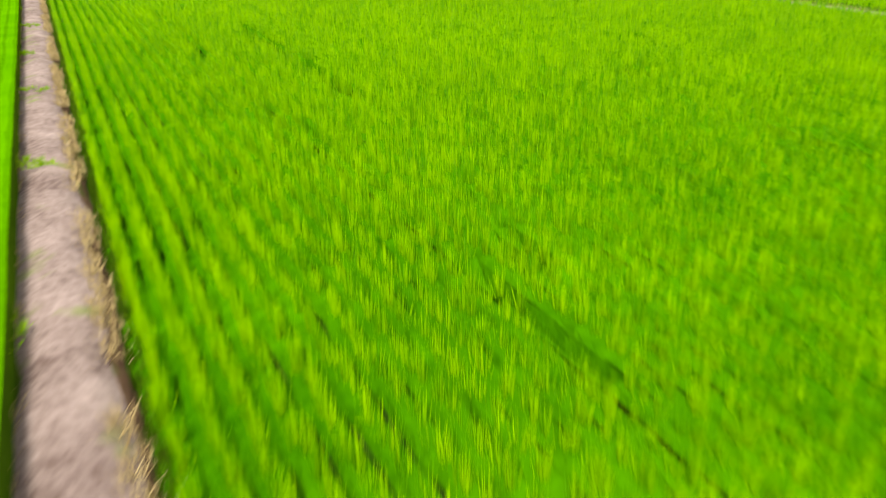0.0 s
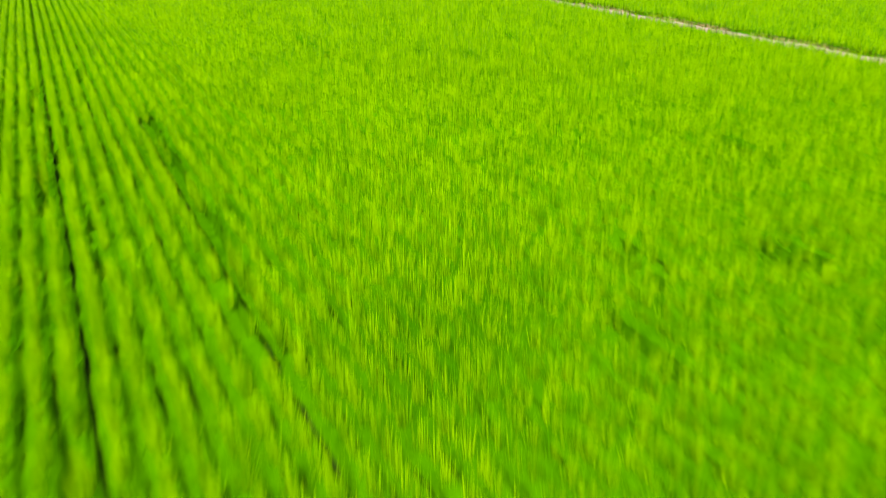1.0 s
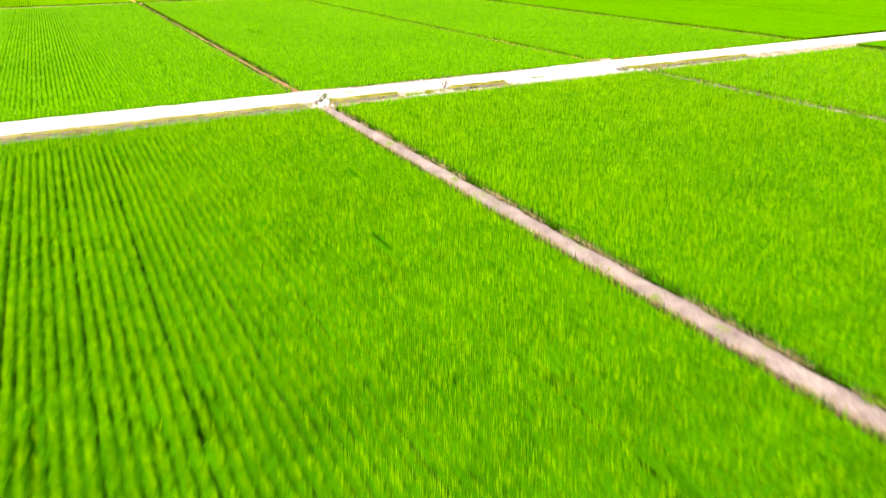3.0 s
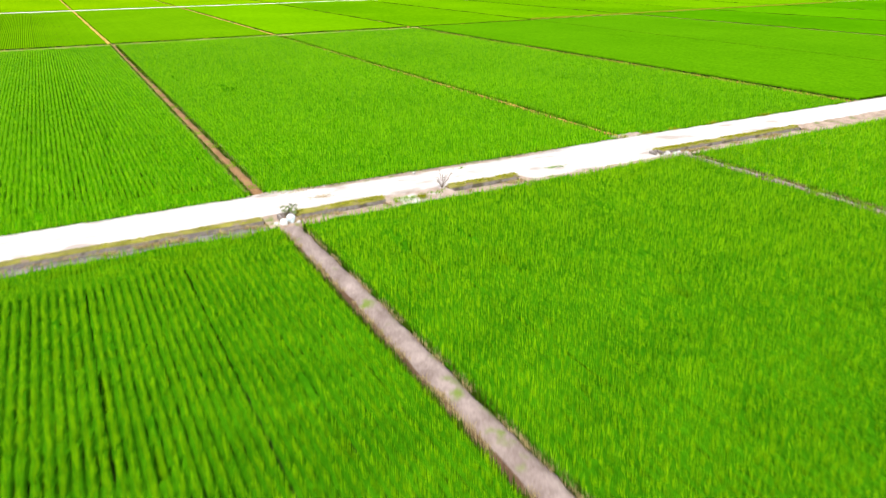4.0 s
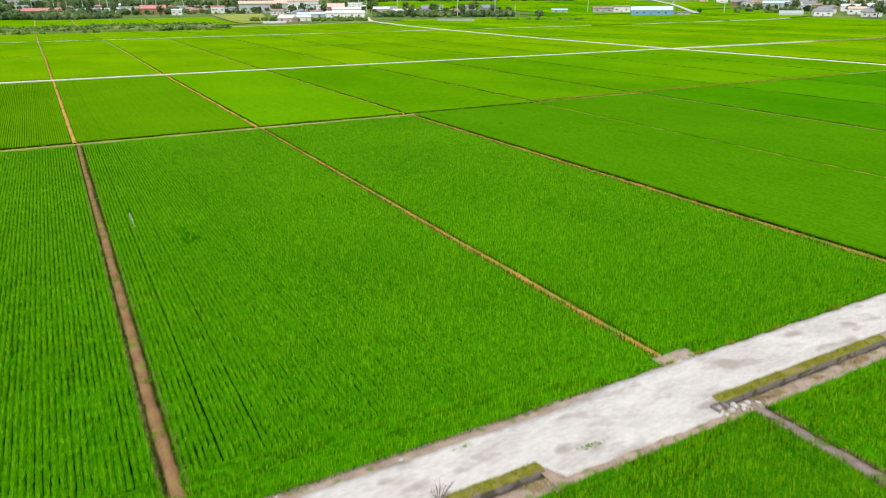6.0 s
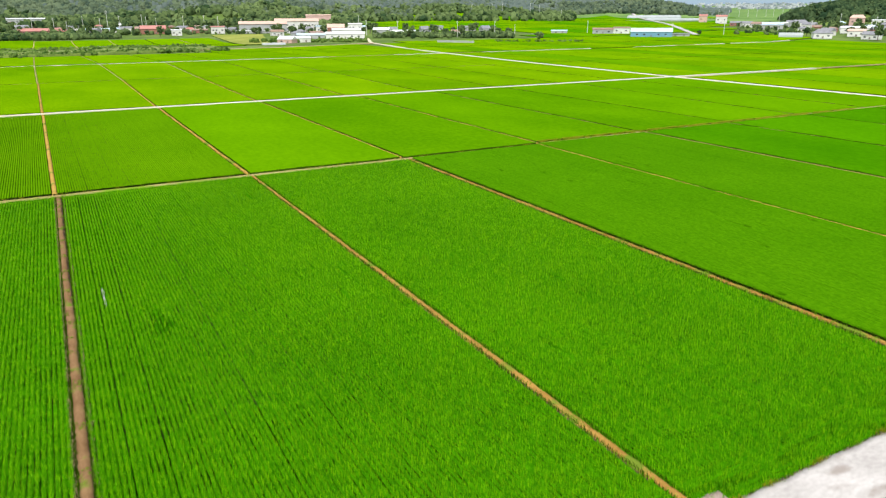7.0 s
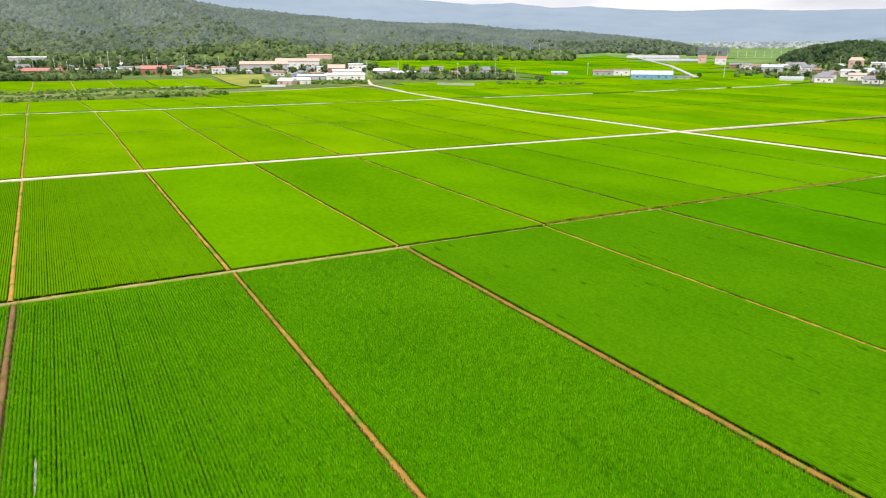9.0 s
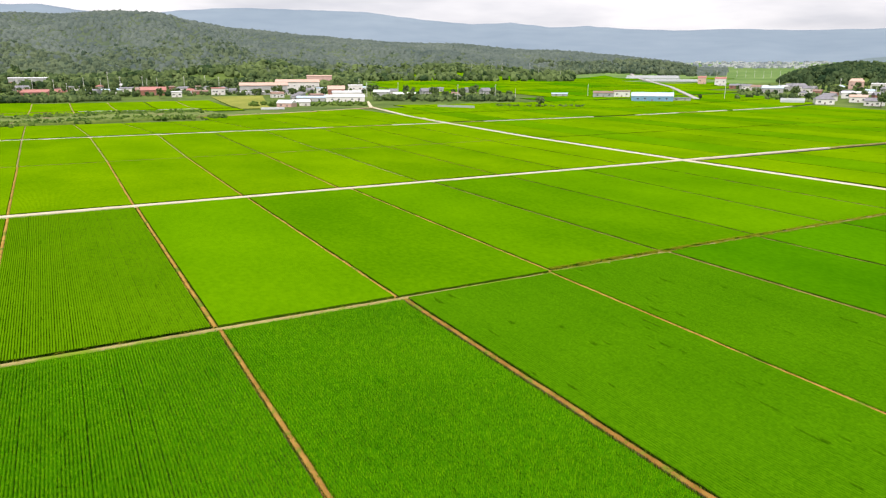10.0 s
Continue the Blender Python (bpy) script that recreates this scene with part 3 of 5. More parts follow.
def lane(points, width, material, label, step=1.0, thick=0.5, lift=0.26, seed=0.0, rag=0.10):
    """A paved lane along a bent line, with ragged edges and thickness."""
    pts = [Vector(p) for p in points]
    xs, ys, nx, ny = [], [], [], []
    for p, q in zip(pts, pts[1:]):
        d = (q - p).length
        k = max(2, int(d / step))
        for i in range(k + (q is pts[-1])):
            w = p.lerp(q, i / k)
            xs.append(w.x), ys.append(w.y), nx.append((q - p).y / d), ny.append(-(q - p).x / d)
    xs, ys, nx, ny = map(np.array, (xs, ys, nx, ny))
    n = len(xs)
    z = land(xs, ys)
    cols = []
    for f, dz in ((-0.5, lift - thick), (-0.5, lift), (-0.2, lift + 0.02), (0.2, lift + 0.02), (0.5, lift), (0.5, lift - thick)):
        e = f * (width + (rng.uniform(-rag, rag, n) + rag * wobble(xs, ys, 0.5, seed + f) if abs(f) == 0.5 else 0))
        cols.append(np.stack([xs + nx * e, ys + ny * e, z + dz], -1))
    v = np.stack(cols, 1).reshape(-1, 3)
    me = arrays_mesh("lane", v, sheet(n, 6), False)
    return tagged(placed("lane", me, material), label, "road", kind="structure")


def edge_far(x):
    s = np.clip((x - 2.6) / 1.6, 0, 1) * np.clip((24.5 - x) / 4, 0, 1)
    return -0.45 - 0.6 * s + 0.10 * wobble(x, x * 0, 1.1, 4) + 0.06 * wobble(x, x * 0, 4.0, 7)


def edge_near(x):
    s = np.clip((x - 16.2) / 0.5, 0, 1) * np.clip((28.4 - x) / 0.6, 0, 1)
    return -4.22 - 1.65 * s + 0.07 * wobble(x, x * 0, 1.3, 9) + 0.05 * wobble(x, x * 0, 5.0, 2)


def strip(name, xs, lo, hi, z, rough_z, material, label, category, nv=9, skirt=0.4):
    """A strip of ground along x between two edges, slightly uneven, with upright sides."""
    w = np.concatenate([[0], np.linspace(0, 1, nv), [1]])
    x = np.repeat(xs[:, None], nv + 2, 1)
    y = lo[:, None] * (1 - w) + hi[:, None] * w
    zz = z + rough_z * wobble(x, y, 1.5, 3) + rng.uniform(-rough_z, rough_z, x.shape) * 0.5
    zz[:, 0] -= skirt
    zz[:, -1] -= skirt
    me = arrays_mesh(name, np.stack([x, y, zz], -1).reshape(-1, 3), sheet(len(xs), nv + 2)[:, ::-1], True)
    return tagged(placed(name, me, material), label, category, kind="structure")


rx = np.arange(-120, 300, 0.4)
strip("verge_far", rx, np.full_like(rx, -3.0), np.full_like(rx, -0.28) + 0.06 * wobble(rx, rx * 0, 0.8, 1), 0.0, 0.03, GRAVEL, "brown gravel verge along the concrete lane", "verge", 7)
strip("road", rx, edge_near(rx), edge_far(rx), 0.07, 0.008, CONCRETE, "pale worn concrete farm lane with stains", "road", 11, 0.16)
for x0, x1, mat_, say in ((-120, -60.0, GRAVEL, "dirt and dry grass verge"), (-0.7, 1.1, GRAVEL, "trodden dirt verge"), (6.45, 11.1, APRON, "pale broken concrete and gravel verge"), (44.1, 300, GRAVEL, "grey gravel verge"), (15.9, 28.6, GRAVEL, "thin gravel verge")):
    gx = np.arange(x0, x1 + 0.01, 0.3)
    strip("verge_near", gx, np.full_like(gx, -6.3) + 0.10 * wobble(gx, gx * 0, 1.0, 5), np.full_like(gx, -4.1), 0.0, 0.05, mat_, say + " beside the lane", "verge", 7)
for x0, x1 in ((-60.0, -0.6), (1.1, 6.7), (10.9, 16.3), (28.2, 44.3)):
    gx = np.arange(x0, x1 + 0.01, 0.25)
    strip("canal_lip", gx, np.full_like(gx, -6.3) + 0.08 * wobble(gx, gx * 0, 1.0, 5), np.full_like(gx, -5.34) + 0.05 * wobble(gx, gx * 0, 2.0, 8), -0.06, 0.03,
          DITCH_STONE if x0 < -1 else GRAVEL, "crumbling grey bank of a narrow ditch", "ditch bank", 5)
    strip("ditch_bed", gx, np.full_like(gx, -5.5), np.full_like(gx, -4.7), -0.30, 0.02, DITCH, "dark wet bed of a narrow ditch", "ditch", 3, 0.05)
    # the kerb that edges the ditch
    ny = 7
    yy = np.array([-4.92, -4.92, -4.86, -4.6, -4.36, -4.28, -4.28])
    zz = np.array([-0.36, 0.04, 0.11, 0.15, 0.13, 0.07, -0.1]) if x0 > -1 else np.array([-0.36, 0.0, 0.05, 0.09, 0.09, 0.06, -0.1])
    X = np.repeat(gx[:, None], ny, 1)
    Y = yy[None] + rng.uniform(-0.03, 0.03, X.shape) + 0.04 * wobble(X, X * 0, 1.2, 4)
    Z = zz[None] + rng.uniform(-0.03, 0.03, X.shape) * (zz[None] > 0)
    ends = np.array([0, -1])
    Z[ends] = np.minimum(Z[ends], 0.02)
    me = arrays_mesh("mossy_kerb", np.stack([X, Y, Z], -1).reshape(-1, 3), sheet(len(gx), ny)[:, ::-1], True)
    kerb = tagged(placed("mossy_kerb", me, MOSS), "raised concrete kerb grown over with yellow-green moss", "kerb", "mossy kerbs along the lane")
    face_y = np.repeat(np.array([[-4.95, -4.94]]), len(gx), 0) + 0.04 * wobble(gx, gx * 0, 1.2, 4)[:, None]
    face = np.stack([np.repeat(gx[:, None], 2, 1), face_y, np.repeat(np.array([[-0.36, 0.03]]), len(gx), 0)], -1).reshape(-1, 3)
    placed("kerb_face", arrays_mesh("kerb_face", face, sheet(len(gx), 2)[:, ::-1]), OLD_CONCRETE, kerb, "bare stained concrete face")

# dirt aprons where bunds meet the lane
for x0, x1, y0, y1 in ((-0.5, 2.0, -0.7, -0.08), (28.6, 31.6, -0.7, 0.75), (57.8, 59.8, -0.7, 0.0)):
    gx = np.arange(x0, x1 + 0.01, 0.2)
    strip("apron", gx, np.full_like(gx, y0), np.full_like(gx, y1) + 0.12 * wobble(gx, gx * 0, 1.5, 2), 0.02, 0.035, APRON, "trodden earth apron where a bund meets the lane", "apron", 6)

TRACK = surface("earth_track", (0.34, 0.22, 0.13), (0.52, 0.38, 0.25), big=0.1, fine=1.5, rough=0.95, bump=0.5)
FAR_LANE = "pale concrete farm lane crossing the paddies"
lane(((-120, 204.2), (58, 203.8), (152, 203.8), (240, 204.6), (339, 205.8)), 2.6, NEW_CONCRETE, FAR_LANE, 1.5, seed=1)
lane(((339, 205.8), (400, 206.8), (470, 207.4)), 1.7, TAN, "overgrown earth stretch of a farm lane", 2, seed=13, rag=0.35)
lane(((-120, 434.5), (27, 434.5), (95, 436), (166, 437.3)), 2.2, NEW_CONCRETE, FAR_LANE, 2, seed=2, rag=0.35)
lane(((166, 437.3), (213, 437.5)), 2.2, TAN, "overgrown earth stretch of a farm lane", 2, seed=6, rag=0.35)
lane(((213, 437.5), (256, 437.5)), 2.6, NEW_CONCRETE, FAR_LANE, 2, seed=7, rag=0.3)
lane(((256, 437.5), (292, 438.4)), 1.6, TAN, "overgrown earth stretch of a farm lane", 2, seed=8, rag=0.35)
lane(((292, 438.4), (393, 441)), 1.9, NEW_CONCRETE, FAR_LANE, 2, seed=9, rag=0.35)
for cx, cy in ((8, 432.6), (30, 432.4), (64, 433.2), (92, 433.8), (125, 434.6), (290, 436.6)):
    lane(((cx - 4, cy), (cx + 4, cy)), 3.4, NEW_CONCRETE, "small concrete culvert slab beside a lane", 2, seed=cx, lift=0.33)
lane(((440, 441), (496, 448)), 2.4, NEW_CONCRETE, FAR_LANE, 3, seed=3, rag=0.4)
lane(((496, 448), (522, 450.4)), 1.6, TAN, "overgrown earth stretch of a farm lane", 3, seed=10, rag=0.35)
lane(((522, 450.4), (566, 454.3)), 2.8, NEW_CONCRETE, FAR_LANE, 3, seed=11, rag=0.4)
lane(((575, 455), (674, 464)), 2.2, NEW_CONCRETE, FAR_LANE, 3, seed=12, rag=0.4)
lane(((237, -120), (238, 120), (239, 204), (241, 250), (243.5, 318), (254, 427), (267, 526), (294, 664), (330, 760)), 3.6, NEW_CONCRETE, FAR_LANE, 1.5, lift=0.30, seed=4)
lane(((135, 596), (185, 605), (247, 632), (294, 655)), 5.0, TRACK, "bare earth track in front of the village", 2, lift=0.35, seed=5)


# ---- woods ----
# Distance haze is mixed into the upper forest's grey-blue tone, less into the lower.
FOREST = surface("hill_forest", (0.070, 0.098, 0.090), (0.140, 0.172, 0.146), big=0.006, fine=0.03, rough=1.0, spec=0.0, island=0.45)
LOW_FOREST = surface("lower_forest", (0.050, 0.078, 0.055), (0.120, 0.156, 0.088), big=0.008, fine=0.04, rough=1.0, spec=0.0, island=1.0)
PINE = surface("knoll_pines", (0.022, 0.045, 0.022), (0.075, 0.112, 0.046), big=0.01, fine=0.1, rough=0.95, spec=0.0, island=0.9)
BELT = surface("belt_leaves", (0.026, 0.052, 0.020), (0.125, 0.175, 0.062), big=0.01, fine=0.08, rough=0.9, spec=0.05, island=1.0)
SCRUB = surface("scrub_leaves", (0.040, 0.085, 0.015), (0.130, 0.200, 0.040), big=0.02, fine=0.3, rough=0.9, spec=0.05, island=1.0)
BARK = surface("bark", (0.08, 0.06, 0.045), (0.18, 0.14, 0.11), big=1.0, fine=6.0, rough=0.95)
GOLD = (1 + 5 ** 0.5) / 2
ICO = np.array([(-1, GOLD, 0), (1, GOLD, 0), (-1, -GOLD, 0), (1, -GOLD, 0), (0, -1, GOLD), (0, 1, GOLD), (0, -1, -GOLD), (0, 1, -GOLD),
                (GOLD, 0, -1), (GOLD, 0, 1), (-GOLD, 0, -1), (-GOLD, 0, 1)]) / math.hypot(1, GOLD)
ICO_F = np.array([(0, 11, 5), (0, 5, 1), (0, 1, 7), (0, 7, 10), (0, 10, 11), (1, 5, 9), (5, 11, 4), (11, 10, 2), (10, 7, 6), (7, 1, 8),
                  (3, 9, 4), (3, 4, 2), (3, 2, 6), (3, 6, 8), (3, 8, 9), (4, 9, 5), (2, 4, 11), (6, 2, 10), (8, 6, 7), (9, 8, 1)])


def clumps(p, r, tall=1.0, rough=0.35):
    """Ragged leafy clumps at places p with radii r."""
    p, r = np.asarray(p, float), np.asarray(r, float)
    v = ICO[None] * (1 + rng.uniform(-rough, rough, (len(p), 12, 1))) * r[:, None, None]
    turn = rng.uniform(0, 6.28, len(p))[:, None]
    c, s = np.cos(turn), np.sin(turn)
    v = np.stack([v[..., 0] * c - v[..., 1] * s, v[..., 0] * s + v[..., 1] * c, v[..., 2] * tall], -1)
    return (v + p[:, None]).reshape(-1, 3), (ICO_F[None] + np.arange(len(p))[:, None, None] * 12).reshape(-1, 3)


def wood(name, x, y, low, high, material, label, category="trees", tall=1.15, under=0.55, extra=3, smooth=False):
    """Tree crowns packed over the land; each crown is one large clump with smaller ones on it."""
    n = len(x)
    r = rng.uniform(low, high, n)
    z = land(x, y) + r * under
    sets = [clumps(np.stack([x, y, z], 1), r, tall)]
    for _ in range(extra):
        a = rng.uniform(0, 6.28, n)
        out = r * rng.uniform(0.35, 0.9, n)
        sets.append(clumps(np.stack([x + np.cos(a) * out, y + np.sin(a) * out, z + r * rng.uniform(-0.1, 0.85, n)], 1), r * rng.uniform(0.24, 0.5, n), 1.0))
    v, f = merge(sets)
    return tagged(placed(name, arrays_mesh(name, v, f, smooth), material), label, category, kind="stuff")


def low_wood(name, x, y, low, high, material, label, category, tall, sizes=((1.0, 0.0),), smooth=True):
    """A closed canopy of far crowns: each a ragged dome on the land; sizes: further, smaller crowns grown out of it."""
    n = len(x)
    r = low + (high - low) * rng.uniform(0, 1, n) ** 2
    i, j = np.arange(5), (np.arange(5) + 1) % 5
    dome_f = np.concatenate([np.stack([i, j, j + 5], 1), np.stack([i, j + 5, i + 5], 1), np.stack([i + 5, j + 5, np.full(5, 10)], 1)])
    sets = []
    for size, up in sizes:
        q = r * size * rng.uniform(0.8, 1.2, n)
        a = rng.uniform(0, 6.28, n)
        cx, cy = x + np.cos(a) * r * up * 1.3, y + np.sin(a) * r * up * 1.3
        turn = rng.uniform(0, 6.28, n)[:, None] + np.arange(5)[None] * 1.2566
        out = []
        for reach, level in ((1.15, -0.9), (0.78, 0.5)):
            far_ = q[:, None] * reach * rng.uniform(0.7, 1.25, (n, 5))
            out.append(np.stack([cx[:, None] + np.cos(turn) * far_, cy[:, None] + np.sin(turn) * far_, q[:, None] * tall * level * rng.uniform(0.7, 1.3, (n, 5))], -1))
        out.append(np.stack([cx + q * rng.uniform(-0.3, 0.3, n), cy + q * rng.uniform(-0.3, 0.3, n), q * tall * rng.uniform(0.75, 1.3, n)], -1)[:, None])
        v = np.concatenate(out, 1)
        v[..., 2] += (land(x, y) + r * up * rng.uniform(0.3, 1.2, n))[:, None]
        sets.append((v.reshape(-1, 3), (dome_f[None] + np.arange(n)[:, None, None] * 11).reshape(-1, 3)))
    v, f = merge(sets)
    return tagged(placed(name, arrays_mesh(name, v, f, smooth), material), label, category, kind="stuff")


def hill_floor():
    """The leafy floor under the hill forest, from the forest's edge to behind the crest."""
    az, t = np.arange(-8, 50.1, 0.5), np.linspace(0, 1, 60)
    aa, tt = np.meshgrid(az, t, indexing="ij")
    d = (1325 + 330 * np.clip((aa - 18) / 22, 0, 1)) * (1 - tt) + 2380 * tt
    x, y = CENTRE[0] + d * np.sin(np.radians(aa)), CENTRE[1] + d * np.cos(np.radians(aa))
    v = np.stack([x, y, land(x, y) + 1.5], -1).reshape(-1, 3)
    tagged(placed("hill_floor", arrays_mesh("hill_floor", v, sheet(len(az), 60), True), LOW_FOREST), "shaded green undergrowth of the hill forest", "forest", kind="structure")


def spread(az0, az1, d0, d1, n):
    az = np.radians(rng.uniform(az0, az1, n))
    far = np.sqrt(rng.uniform(d0 * d0, d1 * d1, n))
    return CENTRE[0] + far * np.sin(az), CENTRE[1] + far * np.cos(az)


ga, gd = np.meshgrid(np.linspace(-6, 50, 236), np.linspace(1330, 2330, 128), indexing="ij")
ga, gd = np.radians(ga + rng.uniform(-0.22, 0.22, ga.shape)).ravel(), (gd + rng.uniform(-7, 7, gd.shape)).ravel()
x, y = CENTRE[0] + gd * np.sin(ga), CENTRE[1] + gd * np.cos(ga)
far = np.hypot(x - CENTRE[0], y - CENTRE[1])
az = np.degrees(np.arctan2(x - CENTRE[0], y - CENTRE[1]))
open_ground = (np.abs(az + 1.2) < 1.7) & (far < 1360)
keep = (far > 1300 + 330 * np.clip((az - 18) / 22, 0, 1)) & ~open_ground
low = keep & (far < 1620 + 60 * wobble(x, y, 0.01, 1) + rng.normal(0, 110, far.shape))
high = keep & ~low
low_wood("hill_forest", x[high], y[high], 4.8, 8.6, FOREST, "dense green hillside forest with haze in its colour", "forest", 0.75)
hill_floor()
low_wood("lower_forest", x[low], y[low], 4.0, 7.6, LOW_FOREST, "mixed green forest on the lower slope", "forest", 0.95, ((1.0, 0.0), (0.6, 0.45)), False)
x, y = spread(-5, 22, 1090, 1420, 1450)
az, far = np.degrees(np.arctan2(x - CENTRE[0], y - CENTRE[1])), np.hypot(x - CENTRE[0], y - CENTRE[1])
keep = (wobble(x, y, 0.012, 3) > -0.35) & ~((np.abs(az + 1.2) < 1.5) & (far > 1200) & (far < 1340))
wood("tree_belt", x[keep], y[keep], 4.5, 8.5, BELT, "mixed green trees at the foot of the hill")
x, y = spread(20, 39, 1330, 1620, 560)
wood("tree_belt", x, y, 4.5, 8.0, BELT, "row of dark green trees below the ridge")
x, y = spread(36, 48, 1560, 1900, 520)
wood("tree_belt", x, y, 5.0, 8.0, LOW_FOREST, "dark green trees at the end of the ridge")
kx, ky = polar(58.9, 1330)
a, q = rng.uniform(0, 6.28, 1100), np.sqrt(rng.uniform(0, 1, 1100))
wood("knoll_pines", kx + 119 * q * np.cos(a), ky + 119 * q * np.sin(a), 3.2, 6.0, PINE, "dark pine wood covering a round knoll", "forest", 1.2)
x, y = spread(-4.5, 1.3, 868, 898, 300)
wood("hedge", x, y, 2.6, 4.2, BELT, "tall dark green hedge behind the paddies", "hedge", 1.15, 0.6)
x, y = spread(1.3, 4.2, 880, 905, 130)
wood("hedge", x, y, 1.8, 3.4, BELT, "thick dark green hedge behind the paddies", "hedge", 1.1)
x = rng.uniform(-60, 130, 1100)
y = 560 + 0.2 * np.maximum(x, 0) + rng.choice([0, 66, 72], 1100) + rng.normal(0, 9, 1100) + 16 * wobble(x, x * 0, 0.03, 2)
wood("scrub", x, y, 0.7, 2.2, SCRUB, "low green scrub on a rough embankment", "scrub", 0.8, 0.5)
x, y = spread(23.2, 34.4, 828, 880, 230)
wood("scrub", x, y, 1.6, 4.2, BELT, "overgrown bushes and low trees along the village edge", "bushes", 1.0)
x, y = spread(13.5, 22.5, 752, 800, 150)
wood("scrub", x, y, 1.0, 2.6, SCRUB, "green shrubs in front of the village sheds", "bushes", 0.9)
x, y = spread(-3, 20, 950, 1080, 330)
wood("scrub", x, y, 1.2, 3.9, BELT, "garden trees and bushes among the houses", "bushes", 1.1)
x, y = spread(51, 61, 900, 1200, 190)
wood("scrub", x, y, 1.4, 3.6, BELT, "garden trees among the farmhouses", "bushes", 1.1)
x, y = spread(33, 40, 735, 765, 60)
wood("scrub", x, y, 0.7, 1.6, SCRUB, "low weeds along a field edge", "scrub", 0.8)

# rough embankment under the scrub
bx = np.arange(-90, 136, 3.0)
EARTH = surface("rough_bank", (0.075, 0.125, 0.02), (0.19, 0.25, 0.05), big=0.05, fine=0.5, other=(0.27, 0.20, 0.12), other_scale=0.04, cover=0.12, rough=0.95, bump=0.8, bump_scale=1.5)
strip("embankment", bx, 546 + np.maximum(bx, 0) * 0.32, 646 + np.maximum(bx, 0) * 0.05, 1.3, 0.5, EARTH, "rough grassy embankment with bare earth patches", "embankment", 8, 2.2)


def tree_template(seed, height, spread_r):
    """A tree: tapered trunk with limbs, and a crown of many ragged clumps."""
    r = np.random.default_rng(seed)
    root = new("tree")
    bm = bmesh.new()
    bmesh.ops.create_cone(bm, segments=7, radius1=height * 0.035, radius2=height * 0.012, depth=height * 0.7, cap_ends=True, matrix=Matrix.Translation((0, 0, height * 0.35)))
    for k in range(4):
        m = Matrix.Translation((0, 0, height * (0.35 + 0.07 * k))) @ Matrix.Rotation(k * 1.7 + seed, 4, "Z") @ Matrix.Rotation(0.9, 4, "Y") @ Matrix.Translation((0, 0, height * 0.15))
        bmesh.ops.create_cone(bm, segments=5, radius1=height * 0.014, radius2=height * 0.004, depth=height * 0.3, matrix=m)
    part("trunk", bm, BARK, root)
    n = 70
    d = r.normal(0, 1, (n, 3))
    d /= np.linalg.norm(d, axis=1)[:, None]
    d *= r.uniform(0.35, 1.0, (n, 1))
    v, f = clumps(d * (spread_r, spread_r, height * 0.33) + (0, 0, height * 0.64), r.uniform(0.14, 0.30, n) * spread_r)
    placed("crown", arrays_mesh("crown", v, f), BELT, root)
    return tagged(root, "broad green leafy tree standing in the village", "tree", "village trees")


trees = [tree_template(s, h, w) for s, h, w in ((1, 11, 4.6), (2, 14, 5.2), (3, 8, 3.6))]
for k, (az, far) in enumerate(((36.54, 732), (22.9, 935), (22.4, 940))):
    trees[k].matrix_basis = pose(*at_land(az, far), 0, 0, 40 * k)
for k, (az, far, size) in enumerate(((16.8, 905, 1.1), (17.6, 918, 1.0), (14.9, 948, 0.9), (18.2, 900, 0.8), (7.0, 905, 0.9), (4.6, 940, 0.8), (10.0, 930, 0.7), (23.3, 938, 1.0),
                                     (29.0, 890, 1.0), (30.2, 905, 1.1), (31.0, 898, 1.0), (33.0, 900, 1.1), (34.0, 880, 0.9), (26.2, 862, 0.8), (55.9, 885, 1.2), (58.6, 905, 0.9),
                                     (60.4, 815, 1.1), (54.9, 1010, 1.0), (57.9, 1030, 0.9), (12.0, 1060, 1.2), (12.8, 1085, 1.2), (2.6, 1120, 1.3), (0.8, 1130, 1.3), (-0.8, 1160, 1.3),
                                     (5.2, 1090, 1.2), (20.3, 1090, 1.2), (22.0, 1100, 1.2), (48.6, 880, 0.6))):
    c = copy_thing(trees[k % 3], pose(*at_land(az, far), 0, 0, 57 * k))
    c.scale = (size,) * 3
tr = np.random.default_rng(33)
for az0, az1, d0, d1, count in ((-3.5, 13.5, 985, 1170, 64), (13.5, 23.5, 880, 1120, 26), (23.0, 35.0, 850, 990, 24), (53.5, 61.0, 920, 1180, 20)):
    for k in range(count):
        c = copy_thing(trees[k % 3], pose(*at_land(tr.uniform(az0, az1), tr.uniform(d0, d1)), 0, 0, 41 * k))
        c.scale = (tr.uniform(0.55, 1.05),) * 3

grass_beyond(MUD, 1290.0, 60.0, ((0.10, 0.185, 0.05), (0.17, 0.265, 0.085)))

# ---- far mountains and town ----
# Both base colours carry the blue-grey of distance haze.
MOUNT = surface("haze_tinted_mountain", (0.185, 0.245, 0.305), (0.235, 0.298, 0.355), big=0.0012, fine=0.006, rough=1.0, spec=0.0)
MOUNT_NEAR = surface("haze_tinted_spur", (0.13, 0.18, 0.20), (0.18, 0.235, 0.245), big=0.002, fine=0.02, rough=1.0, spec=0.0)


